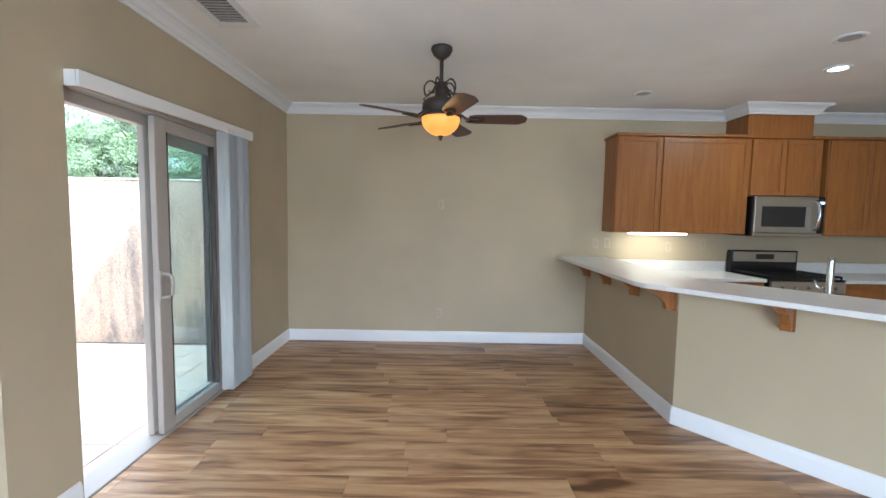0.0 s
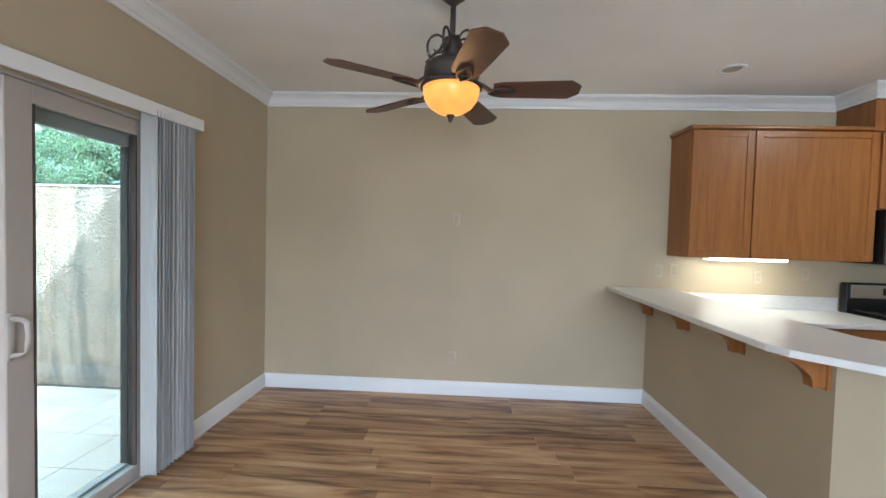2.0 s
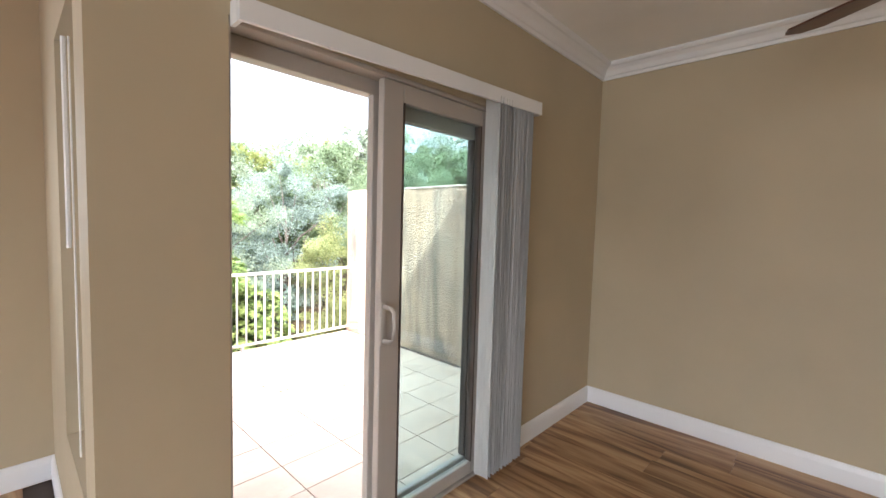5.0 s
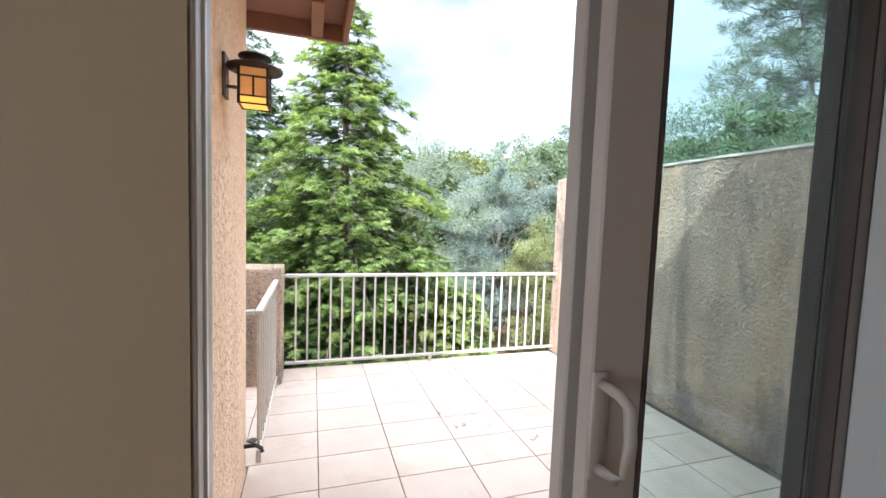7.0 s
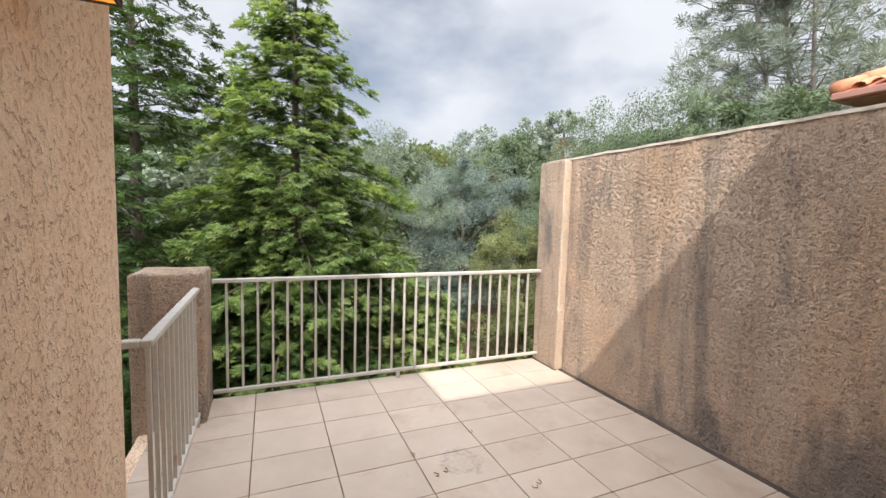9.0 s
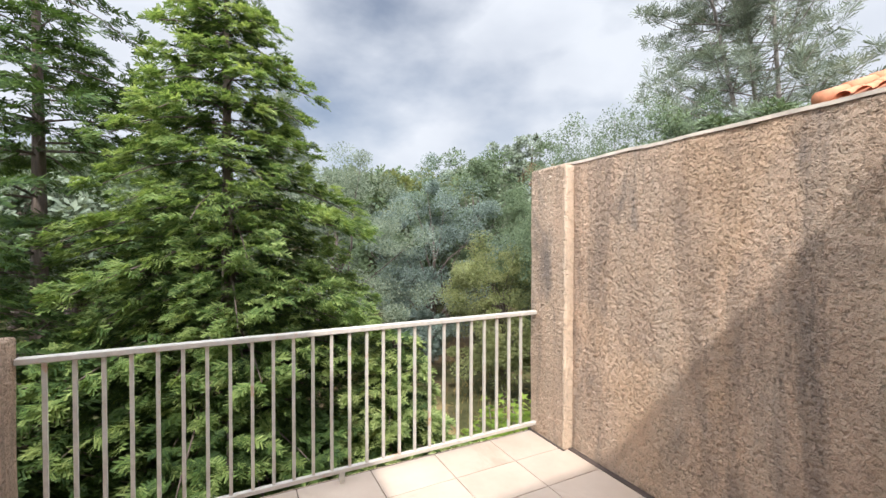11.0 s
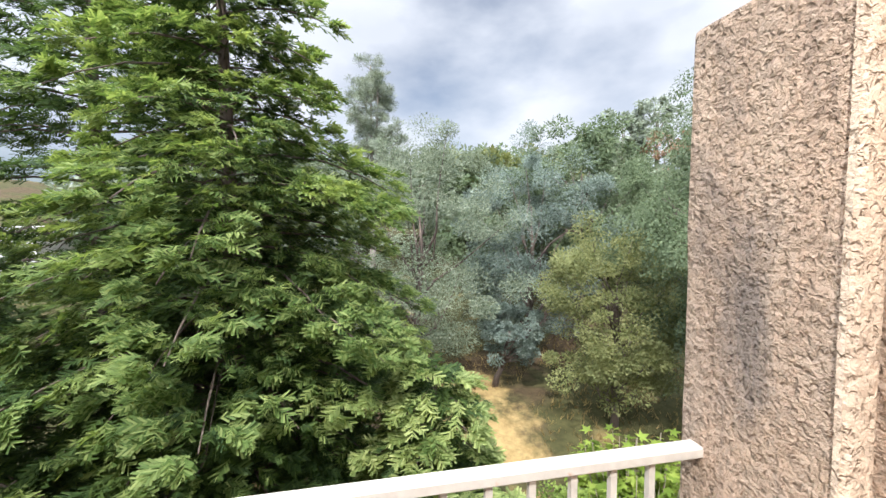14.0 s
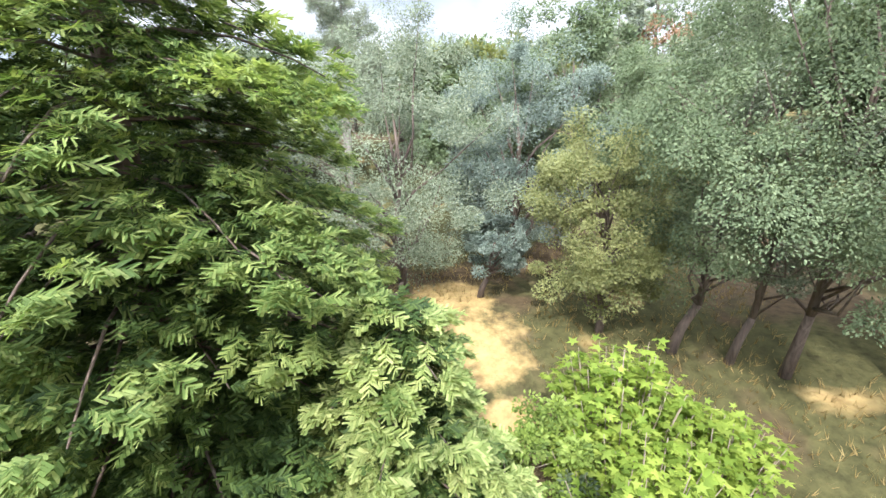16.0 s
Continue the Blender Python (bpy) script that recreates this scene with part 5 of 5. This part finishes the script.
def fig_shrub(name, x, y, height, radius, shoots, label, seed):
    """Upright pale shoots from one foot, each with lobed leaves turned up along its outer half."""
    rs = np.random.RandomState(seed)
    g = ground_height(x, y)
    bm = bmesh.new()
    C, W, U, S = [], [], [], []
    for k in range(shoots):
        a = rs.uniform(0, 2 * math.pi)
        r = radius * rs.uniform(0.0, 1.0) ** 0.6
        h = height * (1 - 0.45 * (r / radius) ** 2) * rs.uniform(0.6, 1.1)
        f = Vector((x + 0.16 * math.cos(a), y + 0.16 * math.sin(a), g))
        e = Vector((x + r * math.cos(a), y + r * math.sin(a), g + h))
        m = f.lerp(e, 0.5) + Vector((0.3 * r * math.cos(a), 0.3 * r * math.sin(a), -0.05 * h)) * 0.6
        pts = [f * (1 - t) ** 2 + m * (2 * t * (1 - t)) + e * (t * t) for t in (0, 0.25, 0.5, 0.75, 1)]
        tube(bm, pts, [0.018, 0.014, 0.011, 0.008, 0.005], 5)
        for q in range(rs.randint(14, 22)):
            t = 1 - 0.66 * rs.rand() ** 1.7
            p = f * (1 - t) ** 2 + m * (2 * t * (1 - t)) + e * (t * t)
            b = rs.uniform(0, 2 * math.pi)
            d = np.array([math.cos(b), math.sin(b), rs.uniform(-0.35, 0.35)])
            C.append(np.array(p) + d * rs.uniform(0.04, 0.16))
            W.append(d)
            U.append([0.35 * d[0] + rs.normal(0, 0.25), 0.35 * d[1] + rs.normal(0, 0.25), 1.0])
            S.append(rs.uniform(0.08, 0.165))
    v, f = lobed()
    me = leaf_sheet("crown", v, f, C, W, U, S, M_FIG)
    return add_tree(name, (x, y, g), label, bm, me, "", "shrub", M_TWIG)


fig_shrub("fig_tree", -9.4, 9.3, 2.3, 1.35, 110, "bright yellow-green fig shrub with lobed leaves and pale twigs", 31)
fig_shrub("fig_tree", -8.1, 8.6, 1.9, 1.3, 90, "bright yellow-green fig shrub with lobed leaves and pale twigs", 35)
fig_shrub("fig_tree", -8.5, 10.4, 1.6, 1.0, 60, "lower green fig shrub with lobed leaves", 32)
broadleaf("privet_shrub", -8.9, 7.1, 2.0, 1.3, 1.0, 9000, 0.075, M_SHRUB, "dark leafy shrub under the deck", 33, clumps=34, trunk=0.03, category="shrub", low=0.1, twig=M_TWIG, stems=4)
broadleaf("privet_shrub", -7.3, 7.6, 1.7, 1.2, 0.8, 5000, 0.07, M_LIVE, "dark leafy shrub under the deck", 34, clumps=30, trunk=0.03, category="shrub", low=0.1, twig=M_TWIG, stems=4)

grey_pine("grey_pine", -8.9, 18.2, 13.0, 2.5, 5.6, 2300, "open grey pine with long pale needles", 41, 0.34, (-1.5, 0))
grey_pine("grey_pine", -25.0, 5.8, 9.2, 2.0, 3.2, 1000, "distant pale pine beyond the conifer", 42, 0.34)
broadleaf("grey_pine", -30.0, 23.4, 9.0, 1.9, 1.5, 3600, 0.24, M_PINE, "distant grey pine on the ridge", 43, clumps=26, low=0.6)
broadleaf("grey_pine", -30.5, 26.6, 9.6, 2.2, 1.7, 3600, 0.24, M_PINE, "distant grey pine on the ridge", 44, clumps=28, low=0.6)
broadleaf("dead_tree", -29.0, 26.0, 7.6, 1.8, 1.9, 2200, 0.22, M_RUSTY, "rust-brown dying tree on the ridge", 45, clumps=30)
rt = random.Random(9)
WOODS = "trees on the far slope"
proto = []
for k in range(5):
    proto.append(broadleaf("hill_oak", -40 - 3 * k, -30 - 6 * k, 5.6, 2.7, 2.1, 4600, 0.3, (M_LIVE, M_OLIVE, M_BLUE, M_LIVE, M_BLUE)[k], "rounded oak on the far slope", 50 + k, group=WOODS, clumps=80))
for i in range(110):
    a = rt.uniform(-0.5, 1.35)
    d = rt.uniform(18, 56)
    x, y = -4 - d * math.cos(a), 6 + d * math.sin(a)
    if d < 21 and a < 0.9:
        d += 6
        x, y = -4 - d * math.cos(a), 6 + d * math.sin(a)
    s = rt.uniform(0.65, 1.2)
    m = Matrix.Translation((x, y, ground_height(x, y) - 0.2)) @ Matrix.Rotation(rt.uniform(0, 6.28), 4, "Z") @ Matrix.Diagonal((s, s, s * rt.uniform(0.85, 1.1), 1))
    c = copy_thing(rt.choice(proto), m)
    c.scale = (s, s, s)

# straw tufts on the bank
gx = RS.uniform(-19, -6.5, 9000)
gy = RS.uniform(3, 18, 9000)
keep = [noise.noise((a * 0.3, b * 0.3, 2)) > -0.15 for a, b in zip(gx, gy)]
gx, gy = gx[keep], gy[keep]
gc = np.array([(a, b, ground_height(a, b) - 0.02) for a, b in zip(gx, gy)])
blade = ([(0, -0.04, 0), (0, 0.04, 0), (1, 0.02, 0.1), (0, 0.03, 0.02), (0, -0.05, 0.02), (0.8, 0.25, 0.2)], [(0, 1, 2), (3, 4, 5)])
gw = np.stack([RS.normal(0, 0.5, len(gc)), RS.normal(0, 0.5, len(gc)), np.ones(len(gc))], 1)
tagged(new("dry_grass", leaf_sheet("dry_grass", blade[0], blade[1], gc, gw, RS.normal(0, 1, (len(gc), 3)), RS.uniform(0.1, 0.28, len(gc)), M_GRASS)),
       "straw-coloured dry grass tufts on the bank", "grass", "", "stuff")
solid("driveway", boxes((-36, -24, -16, -8, ground_height(-30, -12) - 1.5, ground_height(-30, -12) + 0.5)), M_CONC, "pale concrete driveway beyond the trees", "driveway", "", "structure")

# ---- neighbouring house ----
nb = thing("neighbour_house", (-4.5, 15.0, -4.4), "cream neighbouring house with terracotta tile roof", "house")
part("house_wall", boxes((-5.2, 3.0, 14.0, 20.0, -4.4, 3.85)), M_NEIGH, nb)
part("upper_wall", boxes((-5.62, 3.0, 16.0, 20.0, 4.0, 7.2)), M_NEIGH, nb)
part("gutter", boxes((-6.0, 3.0, 13.3, 13.42, 3.72, 3.86), (-6.0, -5.88, 13.42, 20, 3.72, 3.86), bevel=0.02), M_FASCIA, nb)
part("soffit", boxes((-5.88, 3.0, 13.42, 20.0, 3.70, 3.75)), M_FASCIA, nb)
rb = bmesh.new()
vs = [rb.verts.new(p) for p in ((-5.95, 13.35, 3.87), (3.0, 13.35, 3.87), (3.0, 16.0, 4.9), (-4.6, 16.0, 4.9), (-5.95, 20.0, 3.87), (-4.6, 20.0, 4.9))]
rb.faces.new((vs[0], vs[1], vs[2], vs[3]))
rb.faces.new((vs[4], vs[0], vs[3], vs[5]))
part("roof_deck", rb, M_CLAY, nb)
for i in range(18):
    for j in range(5):
        bm = bmesh.new()
        x = -5.6 + i * 0.27
        y0 = 13.32 + j * 0.5
        z0 = 3.90 + j * 0.194
        ring = []
        for yy, zz, r in ((y0, z0, 0.11), (y0 + 0.54, z0 + 0.21, 0.095)):
            ring.append([bm.verts.new((x + r * math.cos(q), yy, zz + r * 0.75 * math.sin(q))) for q in np.linspace(0, math.pi, 6)])
        for q in range(5):
            bm.faces.new((ring[0][q], ring[0][q + 1], ring[1][q + 1], ring[1][q]))
        if x > -5.95 + (y0 - 13.3) * 0.5:
            part("roof_tile", bm, M_CLAY, nb, "", True)
        else:
            bm.free()
hipb = bmesh.new()
for k in range(6):
    t0, t1 = k / 6, (k + 1) / 6 + 0.03
    p0, p1 = Vector((-5.95, 13.35, 3.93)).lerp(Vector((-4.6, 16.0, 4.96)), t0), Vector((-5.95, 13.35, 3.93)).lerp(Vector((-4.6, 16.0, 4.96)), t1)
    tube(hipb, [p0, p1], [0.15, 0.125], 10)
part("hip_tiles", hipb, M_CLAY, nb, "rounded terracotta hip tiles", True)

# ---- leaves and stains on the deck ----
rl = random.Random(5)
for x, y in ((-3.02, 4.62), (-3.04, 4.66), (-3.30, 4.24), (-3.28, 4.18), (-3.62, 4.55), (-3.50, 4.12)):
    bm = bmesh.new()
    a0 = rl.uniform(0, 6)
    pts = [(x + 0.010 * math.cos(a0 + t) * (1 + 0.3 * t), y + 0.010 * math.sin(a0 + t) * (1 + 0.2 * t), DECK + 0.006 + 0.004 * (k % 2)) for k, t in enumerate((0, 0.7, 1.5, 2.4, 3.3, 4.2))]
    tube(bm, pts, 0.0025, 5)
    solid("dry_catkin", bm, M_DRYLEAF, "curled dry brown catkin on the deck tiles", "dead leaf", "dry litter")

# ---- floor boards and deck tiles ----
PW, PL = 0.185, 1.25
board = {}


def board_mesh(w, l):
    key = (round(w, 3), round(l, 3))
    if key not in board:
        bm = boxes((0.0008, l - 0.0008, 0.0006, w - 0.0006, -0.0075, 0.0), bevel=0.0008)
        board[key] = to_mesh("floor_board", bm, M_FLOOR)
    return board[key]


rp = random.Random(2)
rest = bmesh.new()
y = YB - 0.002 - PW
while y > -2.5:
    x = NX + 0.002 - rp.uniform(0.1, 1.1)
    while x < 6.2:
        x0, x1 = max(x, NX + 0.002), min(x + PL, 6.198)
        if y > NY - PW:
            x0 = max(x0, XW - 0.075)
        inside_bar = x0 > 2.3 and y > 3.9
        if x1 - x0 > 0.05:
            if y > 1.2 and -1.4 < (x0 + x1) / 2 < 3.3 and not inside_bar:
                o = shared("floor_board", board_mesh(PW, x1 - x0), (x0, y, 0), room_floor)
            else:
                box(rest, x0 + 0.001, x1 - 0.001, y + 0.001, y + PW - 0.001, -0.0075, 0)
        x += PL
    y -= PW
far = new("floor_boards_far", to_mesh("floor_boards_far", rest, M_FLOOR))
far.parent = room_floor
tagged(far, kind="stuff")

TX, TY = 0.305, 0.4275
GX0, GY0 = -4.07, 3.27
tiles = {}


def tile_mesh(w, d):
    key = (round(w, 3), round(d, 3))
    if key not in tiles:
        bm = boxes((0.0025, w - 0.0025, 0.0025, d - 0.0025, -0.0085, 0.0), bevel=0.0015)
        tiles[key] = to_mesh("deck_tile", bm, M_TILE)
    return tiles[key]


for i in range(-3, 10):
    for j in range(-2, 7):
        x0, x1 = max(GX0 + i * TX, -4.70), min(GX0 + (i + 1) * TX, -1.475)
        y0, y1 = max(GY0 + j * TY, 2.70), min(GY0 + (j + 1) * TY, 5.83)
        if x1 - x0 < 0.03 or y1 - y0 < 0.03 or (x1 > -3.085 and y1 < 2.9):
            continue
        if x1 > -3.085 and y0 < 2.892:
            y0 = 2.893
        o = shared("deck_tile", tile_mesh(x1 - x0, y1 - y0), (x0, y0, DECK), deck)
